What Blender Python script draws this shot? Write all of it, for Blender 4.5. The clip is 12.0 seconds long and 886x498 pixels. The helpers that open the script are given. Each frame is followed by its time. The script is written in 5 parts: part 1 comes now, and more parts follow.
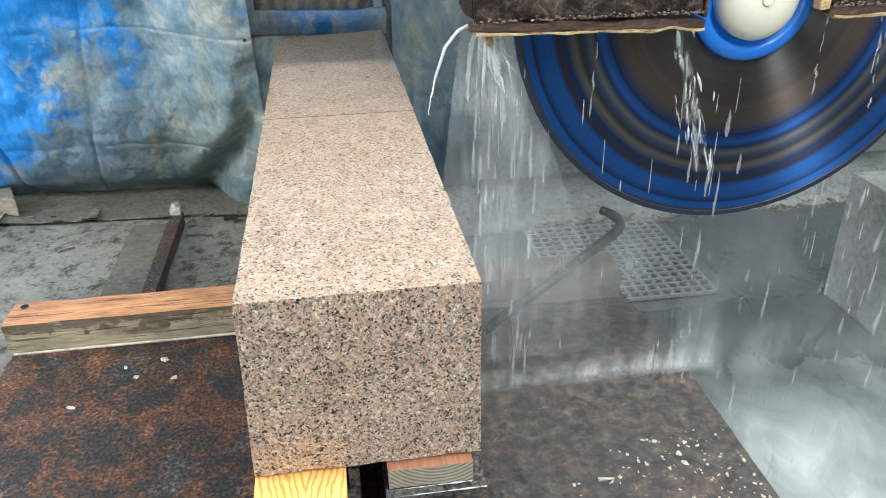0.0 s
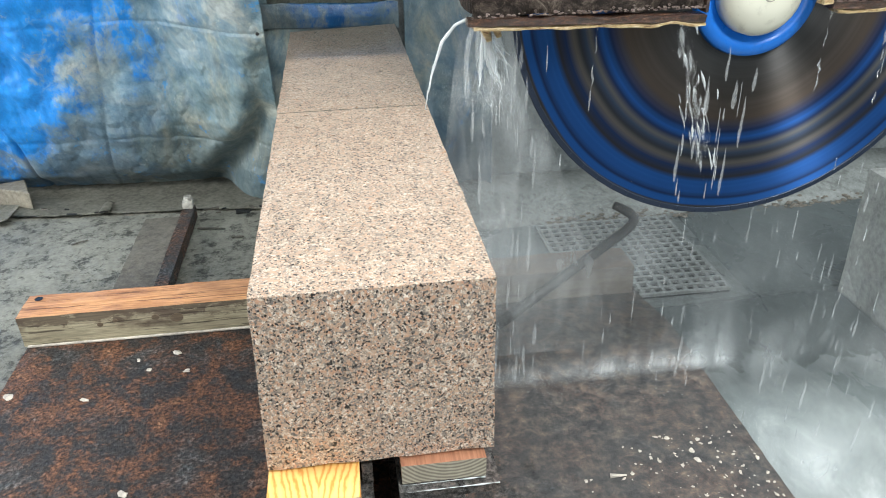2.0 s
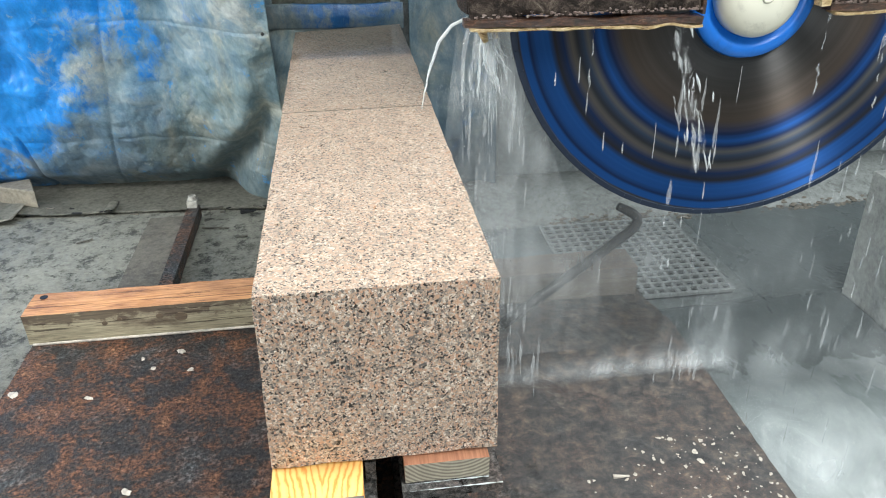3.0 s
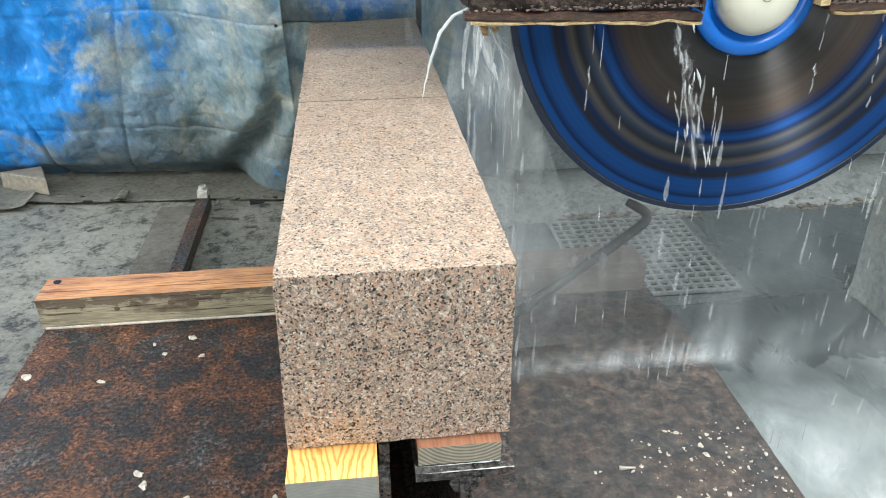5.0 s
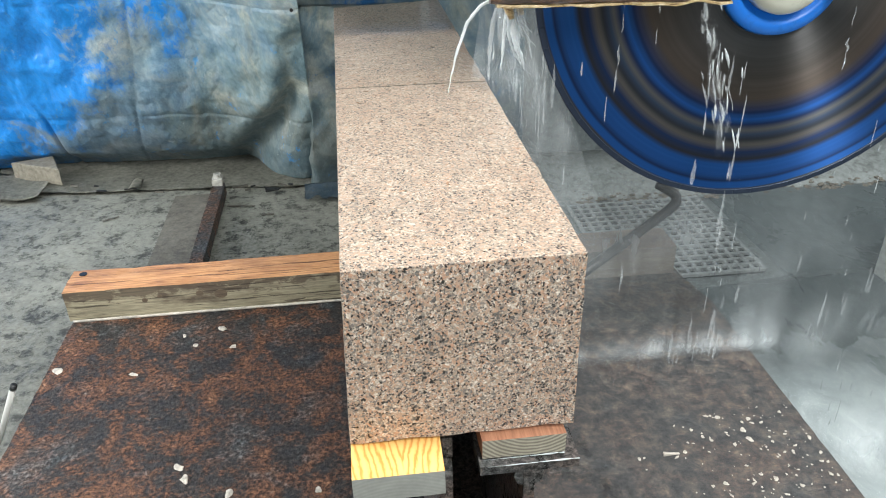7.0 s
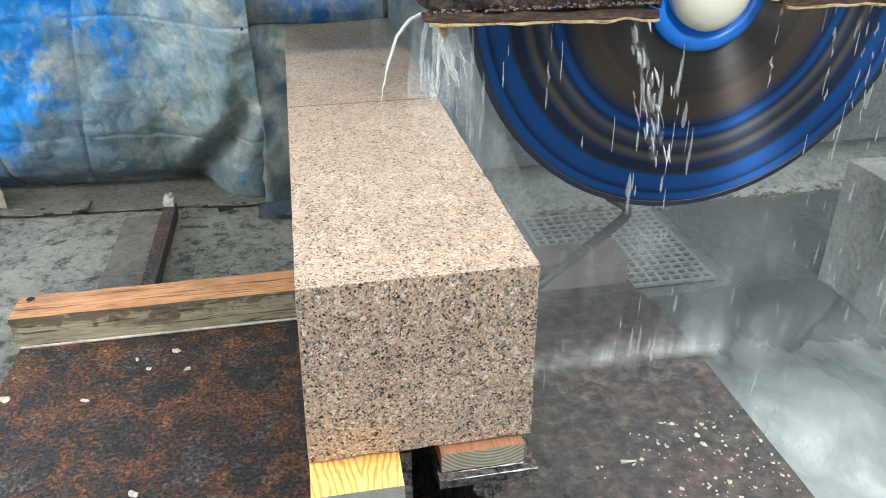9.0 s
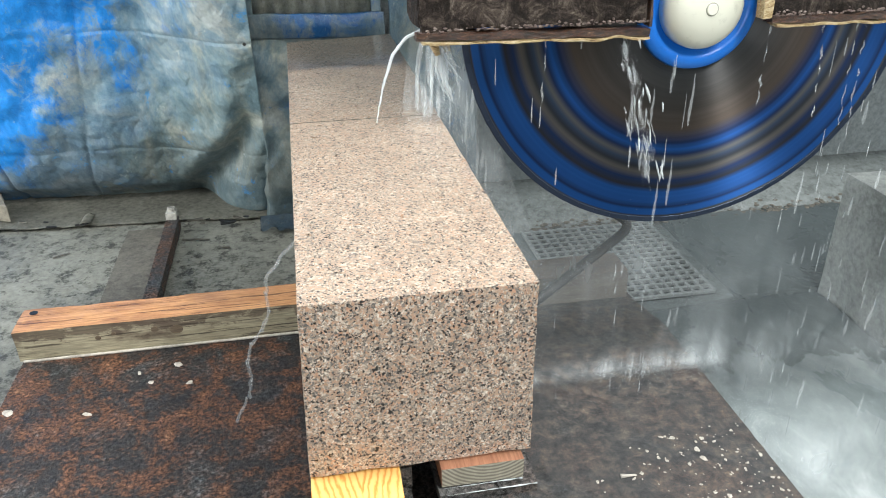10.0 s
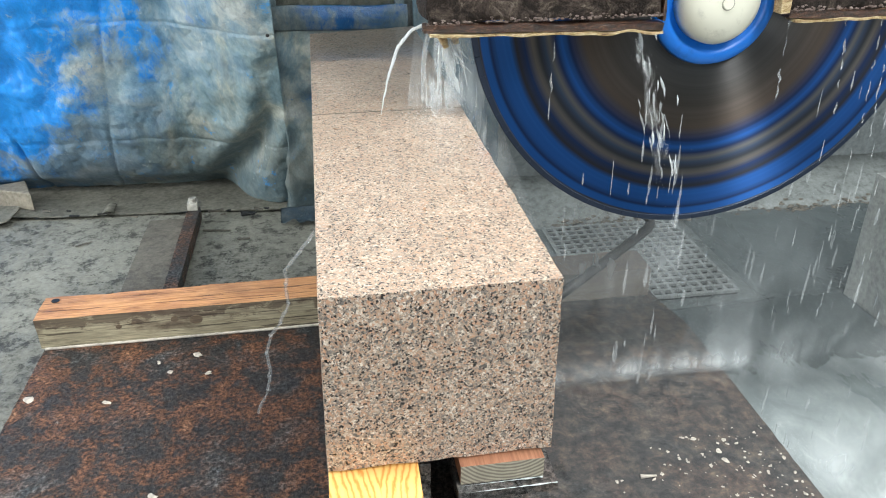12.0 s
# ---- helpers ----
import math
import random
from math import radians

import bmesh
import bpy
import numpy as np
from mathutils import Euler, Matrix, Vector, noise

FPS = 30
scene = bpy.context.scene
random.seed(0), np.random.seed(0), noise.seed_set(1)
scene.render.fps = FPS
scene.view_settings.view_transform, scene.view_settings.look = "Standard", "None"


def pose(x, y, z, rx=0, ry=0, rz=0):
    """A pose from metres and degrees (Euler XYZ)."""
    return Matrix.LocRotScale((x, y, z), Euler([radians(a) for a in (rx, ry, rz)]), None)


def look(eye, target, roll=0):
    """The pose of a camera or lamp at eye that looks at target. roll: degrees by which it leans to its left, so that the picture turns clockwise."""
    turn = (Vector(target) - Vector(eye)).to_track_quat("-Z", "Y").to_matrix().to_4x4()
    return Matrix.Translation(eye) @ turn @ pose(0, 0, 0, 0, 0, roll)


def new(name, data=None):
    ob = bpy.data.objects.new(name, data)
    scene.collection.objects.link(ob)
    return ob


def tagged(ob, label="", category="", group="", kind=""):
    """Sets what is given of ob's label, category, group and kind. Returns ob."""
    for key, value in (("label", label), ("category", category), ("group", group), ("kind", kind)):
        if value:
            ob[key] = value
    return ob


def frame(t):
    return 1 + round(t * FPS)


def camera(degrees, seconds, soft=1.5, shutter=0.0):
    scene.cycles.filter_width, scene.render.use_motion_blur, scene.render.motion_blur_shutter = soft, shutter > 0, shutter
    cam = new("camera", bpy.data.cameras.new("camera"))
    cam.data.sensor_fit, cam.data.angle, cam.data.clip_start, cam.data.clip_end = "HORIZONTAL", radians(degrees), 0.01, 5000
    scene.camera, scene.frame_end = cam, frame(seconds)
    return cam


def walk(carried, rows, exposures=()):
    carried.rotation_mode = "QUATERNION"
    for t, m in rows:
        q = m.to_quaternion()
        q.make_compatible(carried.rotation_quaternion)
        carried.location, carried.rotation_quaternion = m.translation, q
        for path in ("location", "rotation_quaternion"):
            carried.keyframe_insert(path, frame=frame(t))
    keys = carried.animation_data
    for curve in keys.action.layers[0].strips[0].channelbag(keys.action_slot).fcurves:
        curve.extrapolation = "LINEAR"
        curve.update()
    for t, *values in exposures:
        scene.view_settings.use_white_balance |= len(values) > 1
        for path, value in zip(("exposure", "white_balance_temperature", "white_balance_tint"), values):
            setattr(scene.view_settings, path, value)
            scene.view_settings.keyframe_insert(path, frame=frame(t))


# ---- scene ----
cam = camera(59.3, 12.0, soft=1.0)
PATH = [
    (0, (0.136, -0.81, 1.188), (0.388, 0.947, 0.267), -1.1),
    (0.5, (0.137, -0.807, 1.187), (0.38, 0.949, 0.26), -1.1),
    (1, (0.135, -0.802, 1.187), (0.37, 0.952, 0.255), -1.2),
    (1.5, (0.132, -0.802, 1.187), (0.362, 0.952, 0.254), -1.2),
    (2, (0.131, -0.805, 1.187), (0.356, 0.949, 0.254), -1.2),
    (2.5, (0.131, -0.809, 1.188), (0.351, 0.947, 0.256), -1.2),
    (3, (0.13, -0.808, 1.187), (0.346, 0.948, 0.256), -1.1),
    (5, (0.11, -0.827, 1.182), (0.316, 0.928, 0.245), -0.2),
    (5.5, (0.114, -0.818, 1.179), (0.302, 0.934, 0.233), 0.5),
    (6, (0.117, -0.801, 1.176), (0.258, 0.945, 0.21), 0.6),
    (6.5, (0.064, -0.798, 1.179), (0.217, 0.94, 0.202), -0.6),
    (7, (0.028, -0.792, 1.181), (0.235, 0.941, 0.205), -1.0),
    (7.5, (0.021, -0.785, 1.18), (0.276, 0.943, 0.206), -0.7),
    (9.5, (0.031, -0.807, 1.189), (0.355, 0.935, 0.262), -0.6),
    (10, (0.03, -0.809, 1.196), (0.349, 0.94, 0.281), -0.6),
    (10.5, (0.029, -0.808, 1.193), (0.338, 0.947, 0.286), -0.6),
    (11, (0.029, -0.806, 1.193), (0.325, 0.951, 0.285), -0.5),
    (11.5, (0.027, -0.803, 1.19), (0.31, 0.952, 0.273), -0.4),
    (12, (0.027, -0.795, 1.188), (0.298, 0.957, 0.261), -0.4),
]
walk(cam, [(t, look(eye, target, roll)) for t, eye, target, roll in PATH])

# ---- light: a workshop with an unseen open front behind the camera, unseen roof strips and added side lamps ----
world = bpy.data.worlds.new("sky")
scene.world = world
world.use_nodes = True
sky = world.node_tree.nodes.new("ShaderNodeTexSky")
sky.sky_type, sky.sun_disc, sky.sun_elevation, sky.sun_rotation = "NISHITA", False, radians(42), radians(200)
world.node_tree.links.new(sky.outputs[0], world.node_tree.nodes["Background"].inputs[0])
world.node_tree.nodes["Background"].inputs[1].default_value = 0.10


def area_lamp(name, m, sx, sy, watts, colour):
    d = bpy.data.lights.new(name, "AREA")
    d.shape, d.size, d.size_y, d.energy, d.color = "RECTANGLE", sx, sy, watts, colour
    ob = new(name, d)
    ob.matrix_world = m
    return ob


area_lamp("unseen_roof_lamp", look((0.2, 0.15, 2.96), (0.2, 0.15, 0)), 4.2, 0.42, 138, (0.972, 0.99, 0.97))
# second roof strip, unseen, added for the sheen on the blade's lower right
area_lamp("unseen_roof_lamp", look((1.25, -1.75, 2.96), (1.25, -1.75, 0)), 0.36, 1.7, 128, (0.972, 0.99, 0.97))
area_lamp("front_opening_lamp", look((-0.9, -4.6, 1.55), (0.3, 1.0, 0.5)), 3.8, 2.2, 98, (0.97, 0.985, 0.97))
# unseen west lamp, added to brighten the tarpaulin
area_lamp("added_side_lamp", look((-3.9, 1.72, 1.3), (-0.6, 2.1, 0.4)), 1.9, 2.2, 190, (0.96, 0.99, 0.98))
# unseen east lamp, added to brighten the runoff side and the blade
area_lamp("added_east_lamp", look((3.9, 0.2, 1.6), (1.0, 0.9, 0.2)), 3.0, 1.8, 48, (0.95, 0.985, 0.98))

# ---- materials ----


def material(name, colour=(0.5, 0.5, 0.5), rough=0.6, metal=0.0):
    m = bpy.data.materials.new(name)
    m.use_nodes = True
    b = m.node_tree.nodes["Principled BSDF"]
    b.inputs["Base Color"].default_value = (*colour, 1)
    b.inputs["Roughness"].default_value = rough
    b.inputs["Metallic"].default_value = metal
    return m, m.node_tree, b


def node(nt, kind, **values):
    n = nt.nodes.new(kind)
    for key, v in values.items():
        n.inputs[key.replace("_", " ")].default_value = v
    return n


def coords(nt, scale=(1, 1, 1), rot=(0, 0, 0)):
    tc = nt.nodes.new("ShaderNodeTexCoord")
    mp = nt.nodes.new("ShaderNodeMapping")
    mp.inputs["Scale"].default_value = scale
    mp.inputs["Rotation"].default_value = rot
    nt.links.new(tc.outputs["Object"], mp.inputs["Vector"])
    return mp.outputs[0]


def noise_tex(nt, vec, scale, detail=6, rough=0.6, distort=0.0):
    n = node(nt, "ShaderNodeTexNoise", Scale=scale, Detail=detail, Roughness=rough, Distortion=distort)
    nt.links.new(vec, n.inputs["Vector"])
    return n.outputs["Fac"]


def ramp(nt, fac, stops, mode="LINEAR"):
    r = nt.nodes.new("ShaderNodeValToRGB")
    r.color_ramp.interpolation = mode
    els = r.color_ramp.elements
    while len(els) < len(stops):
        els.new(0.5)
    for e, (p, c) in zip(els, stops):
        e.position = p
        e.color = (*c, 1) if len(c) == 3 else c
    nt.links.new(fac, r.inputs[0])
    return r.outputs[0]


def grey(v):
    return (v, v, v)


def mix(nt, fac, a, b, mode="MIX"):
    n = nt.nodes.new("ShaderNodeMix")
    n.data_type, n.blend_type = "RGBA", mode
    for sock, v in ((n.inputs[0], fac), (n.inputs[6], a), (n.inputs[7], b)):
        if isinstance(v, bpy.types.NodeSocket):
            nt.links.new(v, sock)
        elif isinstance(v, (int, float)):
            sock.default_value = v
        else:
            sock.default_value = (*v, 1)
    return n.outputs[2]


def maths(nt, op, a, b=0.0, clamp=False):
    n = nt.nodes.new("ShaderNodeMath")
    n.operation, n.use_clamp = op, clamp
    for sock, v in ((n.inputs[0], a), (n.inputs[1], b)):
        if isinstance(v, bpy.types.NodeSocket):
            nt.links.new(v, sock)
        else:
            sock.default_value = v
    return n.outputs[0]


def bump(nt, b, height, strength=0.3, distance=0.005):
    n = node(nt, "ShaderNodeBump", Strength=strength, Distance=distance)
    nt.links.new(height, n.inputs["Height"])
    nt.links.new(n.outputs[0], b.inputs["Normal"])


def colour_to(nt, b, c):
    nt.links.new(c, b.inputs["Base Color"])


def rough_to(nt, b, fac, lo, hi):
    nt.links.new(ramp(nt, fac, [(0.3, grey(lo)), (0.7, grey(hi))]), b.inputs["Roughness"])


def granite_material(name, sheen_veil, speck, coat):
    """Crystals of feldspar, quartz and mica; a veil mixes the flat look of wet sheen into the colour; speck: the black
    of the mica.
    """
    m, nt, b = material(name, rough=0.35)
    v = coords(nt)
    # bend the cells so that no crystal is a plain polygon
    wob = node(nt, "ShaderNodeTexNoise", Scale=260.0, Detail=3.0, Roughness=0.6)
    nt.links.new(v, wob.inputs["Vector"])
    vm = nt.nodes.new("ShaderNodeVectorMath")
    vm.operation = "MULTIPLY_ADD"
    nt.links.new(wob.outputs["Color"], vm.inputs[0])
    vm.inputs[1].default_value = (0.0052, 0.0052, 0.0052)
    nt.links.new(v, vm.inputs[2])
    bent = vm.outputs[0]

    def crystals(scale, channel):
        cells = node(nt, "ShaderNodeTexVoronoi", Scale=scale)
        nt.links.new(bent, cells.inputs["Vector"])
        sep = nt.nodes.new("ShaderNodeSeparateColor")
        nt.links.new(cells.outputs["Color"], sep.inputs[0])
        return sep.outputs[channel]
    cluster = noise_tex(nt, v, 16, 5, 0.65, 0.5)
    shift = maths(nt, "MULTIPLY", maths(nt, "SUBTRACT", cluster, 0.5), 0.55)
    stops = [(0.0, (0.095, 0.088, 0.085)), (0.14, (0.14, 0.128, 0.12)), (0.20, (0.21, 0.185, 0.165)), (0.34, (0.30, 0.245, 0.20)), (0.39, (0.395, 0.295, 0.225)),
             (0.55, (0.425, 0.285, 0.20)), (0.61, (0.47, 0.265, 0.17)), (0.71, (0.49, 0.295, 0.195)), (0.77, (0.50, 0.425, 0.35)), (0.94, (0.58, 0.50, 0.41)), (0.98, (0.70, 0.64, 0.56))]
    big = ramp(nt, maths(nt, "ADD", crystals(265.0, 0), shift), stops)
    small = ramp(nt, maths(nt, "ADD", crystals(480.0, 1), shift), stops)
    c = mix(nt, ramp(nt, noise_tex(nt, v, 120, 3, 0.6), [(0.46, grey(0)), (0.54, grey(1))]), big, small)
    c = mix(nt, 0.55, c, ramp(nt, noise_tex(nt, v, 420, 4, 0.7), [(0.3, grey(0.5)), (0.5, grey(1.0)), (0.7, grey(1.5))]), "MULTIPLY")
    c = mix(nt, sheen_veil, c, (0.345, 0.275, 0.215))
    mica = maths(nt, "ADD", crystals(400.0, 2), maths(nt, "MULTIPLY", maths(nt, "SUBTRACT", noise_tex(nt, v, 34, 4, 0.6), 0.5), 0.45))
    dark = ramp(nt, mica, [(0.105, grey(1)), (0.125, grey(0))])
    c = mix(nt, dark, c, (speck, speck * 0.95, speck))
    colour_to(nt, b, c)
    rough_to(nt, b, noise_tex(nt, v, 60, 4), 0.25, 0.42)
    b.inputs["Coat Weight"].default_value = coat
    b.inputs["Coat Roughness"].default_value = 0.06
    b.inputs["Coat IOR"].default_value = 1.33
    bump(nt, b, noise_tex(nt, v, 500, 3), 0.12, 0.001)
    return m


def rust_material(name, dark, wet):
    m, nt, b = material(name, rough=0.5, metal=0.15)
    v = coords(nt)
    big = noise_tex(nt, v, 8.5, 6, 0.62, 0.7)
    mid = noise_tex(nt, v, 30, 8, 0.74, 0.25)
    fine = noise_tex(nt, v, 110, 6, 0.75, 0.3)
    k = maths(nt, "ADD", maths(nt, "MULTIPLY", big, 0.44), maths(nt, "ADD", maths(nt, "MULTIPLY", mid, 0.42), maths(nt, "MULTIPLY", fine, 0.14)))
    c = ramp(nt, k, [(0.40, (0.020, 0.021, 0.024)), (0.475, (0.040, 0.035, 0.033)), (0.502, (0.070, 0.040, 0.029)),
                     (0.535, (0.115, 0.054, 0.032)), (0.585, (0.17, 0.082, 0.046)), (0.66, (0.29, 0.165, 0.095))])
    # blue-grey mill scale where the rust has gone
    blue = ramp(nt, maths(nt, "ADD", noise_tex(nt, v, 6.5, 5, 0.6, 0.5), maths(nt, "MULTIPLY", maths(nt, "SUBTRACT", mid, 0.5), 0.5)), [(0.55, grey(0)), (0.66, grey(0.65))])
    c = mix(nt, blue, c, ramp(nt, fine, [(0.36, (0.030, 0.037, 0.043)), (0.55, (0.068, 0.088, 0.095)), (0.68, (0.13, 0.16, 0.165))]))
    c = mix(nt, dark, c, (0.095, 0.097, 0.095))
    # rings left by blisters, and pits
    cells = node(nt, "ShaderNodeTexVoronoi", Scale=85.0)
    cells.feature = "DISTANCE_TO_EDGE"
    nt.links.new(coords(nt, (1, 1.2, 1)), cells.inputs["Vector"])
    rings = ramp(nt, maths(nt, "ADD", cells.outputs["Distance"], maths(nt, "MULTIPLY", maths(nt, "SUBTRACT", fine, 0.5), 0.5)), [(0.0, grey(0.45)), (0.10, grey(1.0))])
    c = mix(nt, 0.6, c, rings, "MULTIPLY")
    pits = ramp(nt, fine, [(0.40, grey(0.10)), (0.5, grey(0.85)), (0.62, grey(1.9))])
    c = mix(nt, 0.85, c, pits, "MULTIPLY")
    grit = ramp(nt, noise_tex(nt, v, 260, 2, 0.5), [(0.70, grey(0)), (0.76, grey(0.5))])
    c = mix(nt, grit, c, (0.30, 0.28, 0.25))
    if not dark:
        # grey slurry dried over the side where the water strikes
        sep = nt.nodes.new("ShaderNodeSeparateXYZ")
        nt.links.new(v, sep.inputs[0])
        k2 = maths(nt, "ADD", sep.outputs[0], maths(nt, "MULTIPLY", maths(nt, "SUBTRACT", big, 0.5), 1.2))
        silt = ramp(nt, k2, [(0.22, grey(0)), (0.42, grey(0.78))])
        c = mix(nt, silt, c, ramp(nt, mid, [(0.36, (0.040, 0.041, 0.045)), (0.50, (0.078, 0.078, 0.078)), (0.60, (0.135, 0.122, 0.108)), (0.70, (0.22, 0.19, 0.16))]))
    colour_to(nt, b, c)
    b.inputs["Specular IOR Level"].default_value = 0.36
    rough_to(nt, b, mid, wet, wet + 0.32)
    bump(nt, b, maths(nt, "ADD", mid, maths(nt, "MULTIPLY", fine, 0.9)), 0.7, 0.004)
    return m


def wood_material(name, light, deep, axis, grain=70.0, wet=0.55, stain=(0.2, 0.15, 0.1), amount=0.3):
    m, nt, b = material(name, rough=wet)
    scale = {"x": (0.06, 1, 1), "y": (1, 0.06, 1)}[axis]
    v = coords(nt, scale)
    w = node(nt, "ShaderNodeTexWave", Scale=grain * 0.25, Distortion=5.0, Detail=3.0)
    w.inputs["Detail Scale"].default_value = 1.2
    w.bands_direction = "Z" if axis == "x" else "X"
    nt.links.new(v, w.inputs["Vector"])
    fine = noise_tex(nt, v, 260, 4)
    lines = noise_tex(nt, v, 85, 5, 0.65, 0.7)
    k = maths(nt, "ADD", maths(nt, "MULTIPLY", lines, 0.42), maths(nt, "MULTIPLY", fine, 0.58))
    soft = tuple((a + b) / 2 for a, b in zip(light, deep))
    c = ramp(nt, k, [(0.38, deep), (0.5, soft), (0.6, light)] if axis == "x" else [(0.38, deep), (0.6, light)])
    blot = ramp(nt, noise_tex(nt, coords(nt, (0.4, 1, 1)), 14, 6, 0.65), [(0.5, grey(0)), (0.68, grey(amount))])
    c = mix(nt, blot, c, stain)
    if axis == "x":
        # dark water stains that creep along the upper arris, and drying cracks
        sepz = nt.nodes.new("ShaderNodeSeparateXYZ")
        nt.links.new(coords(nt), sepz.inputs[0])
        creep = maths(nt, "ADD", sepz.outputs[2], maths(nt, "MULTIPLY", maths(nt, "SUBTRACT", noise_tex(nt, coords(nt, (0.5, 1, 1)), 34, 7, 0.72, 0.6), 0.5), 0.2))
        c = mix(nt, maths(nt, "MULTIPLY", ramp(nt, creep, [(0.060, grey(0)), (0.078, grey(1))]), amount * 0.8 if amount > 0.6 else 0.0), c, stain)
        crack = ramp(nt, noise_tex(nt, coords(nt, (0.03, 1, 1)), 150, 3, 0.5, 0.4), [(0.37, grey(1)), (0.415, grey(0))])
        c = mix(nt, maths(nt, "MULTIPLY", crack, 0.8), c, tuple(x * 0.5 for x in stain))
        # dull grey-brown on the length under the saw
        sep = nt.nodes.new("ShaderNodeSeparateXYZ")
        nt.links.new(coords(nt), sep.inputs[0])
        c = mix(nt, ramp(nt, maths(nt, "ADD", sep.outputs[0], maths(nt, "MULTIPLY", fine, 0.15)), [(0.2, grey(0)), (0.42, grey(0.85))]), c, (0.15, 0.135, 0.12))
    colour_to(nt, b, c)
    bump(nt, b, k, 0.25, 0.0015)
    return m


def pine_material():
    """Fresh board with the pointed flame figure of its growth rings."""
    m, nt, b = material("fresh_yellow_pine", rough=0.42)
    v = coords(nt)
    sep = nt.nodes.new("ShaderNodeSeparateXYZ")
    nt.links.new(v, sep.inputs[0])
    across = maths(nt, "ABSOLUTE", maths(nt, "SUBTRACT", sep.outputs[0], 0.060))
    wob = maths(nt, "MULTIPLY", maths(nt, "SUBTRACT", noise_tex(nt, coords(nt, (1, 0.3, 1)), 45, 4), 0.5), 0.020)
    p = maths(nt, "ADD", maths(nt, "ADD", across, maths(nt, "MULTIPLY", sep.outputs[1], -0.16)), wob)
    k = maths(nt, "ADD", maths(nt, "MULTIPLY", maths(nt, "SINE", maths(nt, "MULTIPLY", p, 690.0)), 0.5), 0.5)
    k = maths(nt, "ADD", maths(nt, "MULTIPLY", k, 0.75), maths(nt, "MULTIPLY", noise_tex(nt, coords(nt, (1, 0.05, 1)), 300, 4), 0.25))
    colour_to(nt, b, ramp(nt, k, [(0.15, (0.60, 0.24, 0.045)), (0.36, (0.74, 0.41, 0.12)), (0.8, (0.78, 0.48, 0.17))]))
    bump(nt, b, k, 0.15, 0.001)
    return m


def end_grain_material(name, light, deep, centre):
    m, nt, b = material(name, rough=0.7)
    tc = nt.nodes.new("ShaderNodeTexCoord")
    mp = nt.nodes.new("ShaderNodeMapping")
    mp.inputs["Location"].default_value = centre
    mp.inputs["Scale"].default_value = (1, 0.05, 1)
    nt.links.new(tc.outputs["Object"], mp.inputs["Vector"])
    w = node(nt, "ShaderNodeTexWave", Scale=55.0, Distortion=1.2, Detail=2.0)
    w.wave_type, w.rings_direction = "RINGS", "Y"
    nt.links.new(mp.outputs[0], w.inputs["Vector"])
    c = ramp(nt, w.outputs["Fac"], [(0.2, deep), (0.8, light)])
    c = mix(nt, 0.5, c, ramp(nt, noise_tex(nt, mp.outputs[0], 60, 5), [(0.3, grey(0.6)), (0.7, grey(1))]), "MULTIPLY")
    colour_to(nt, b, c)
    return m


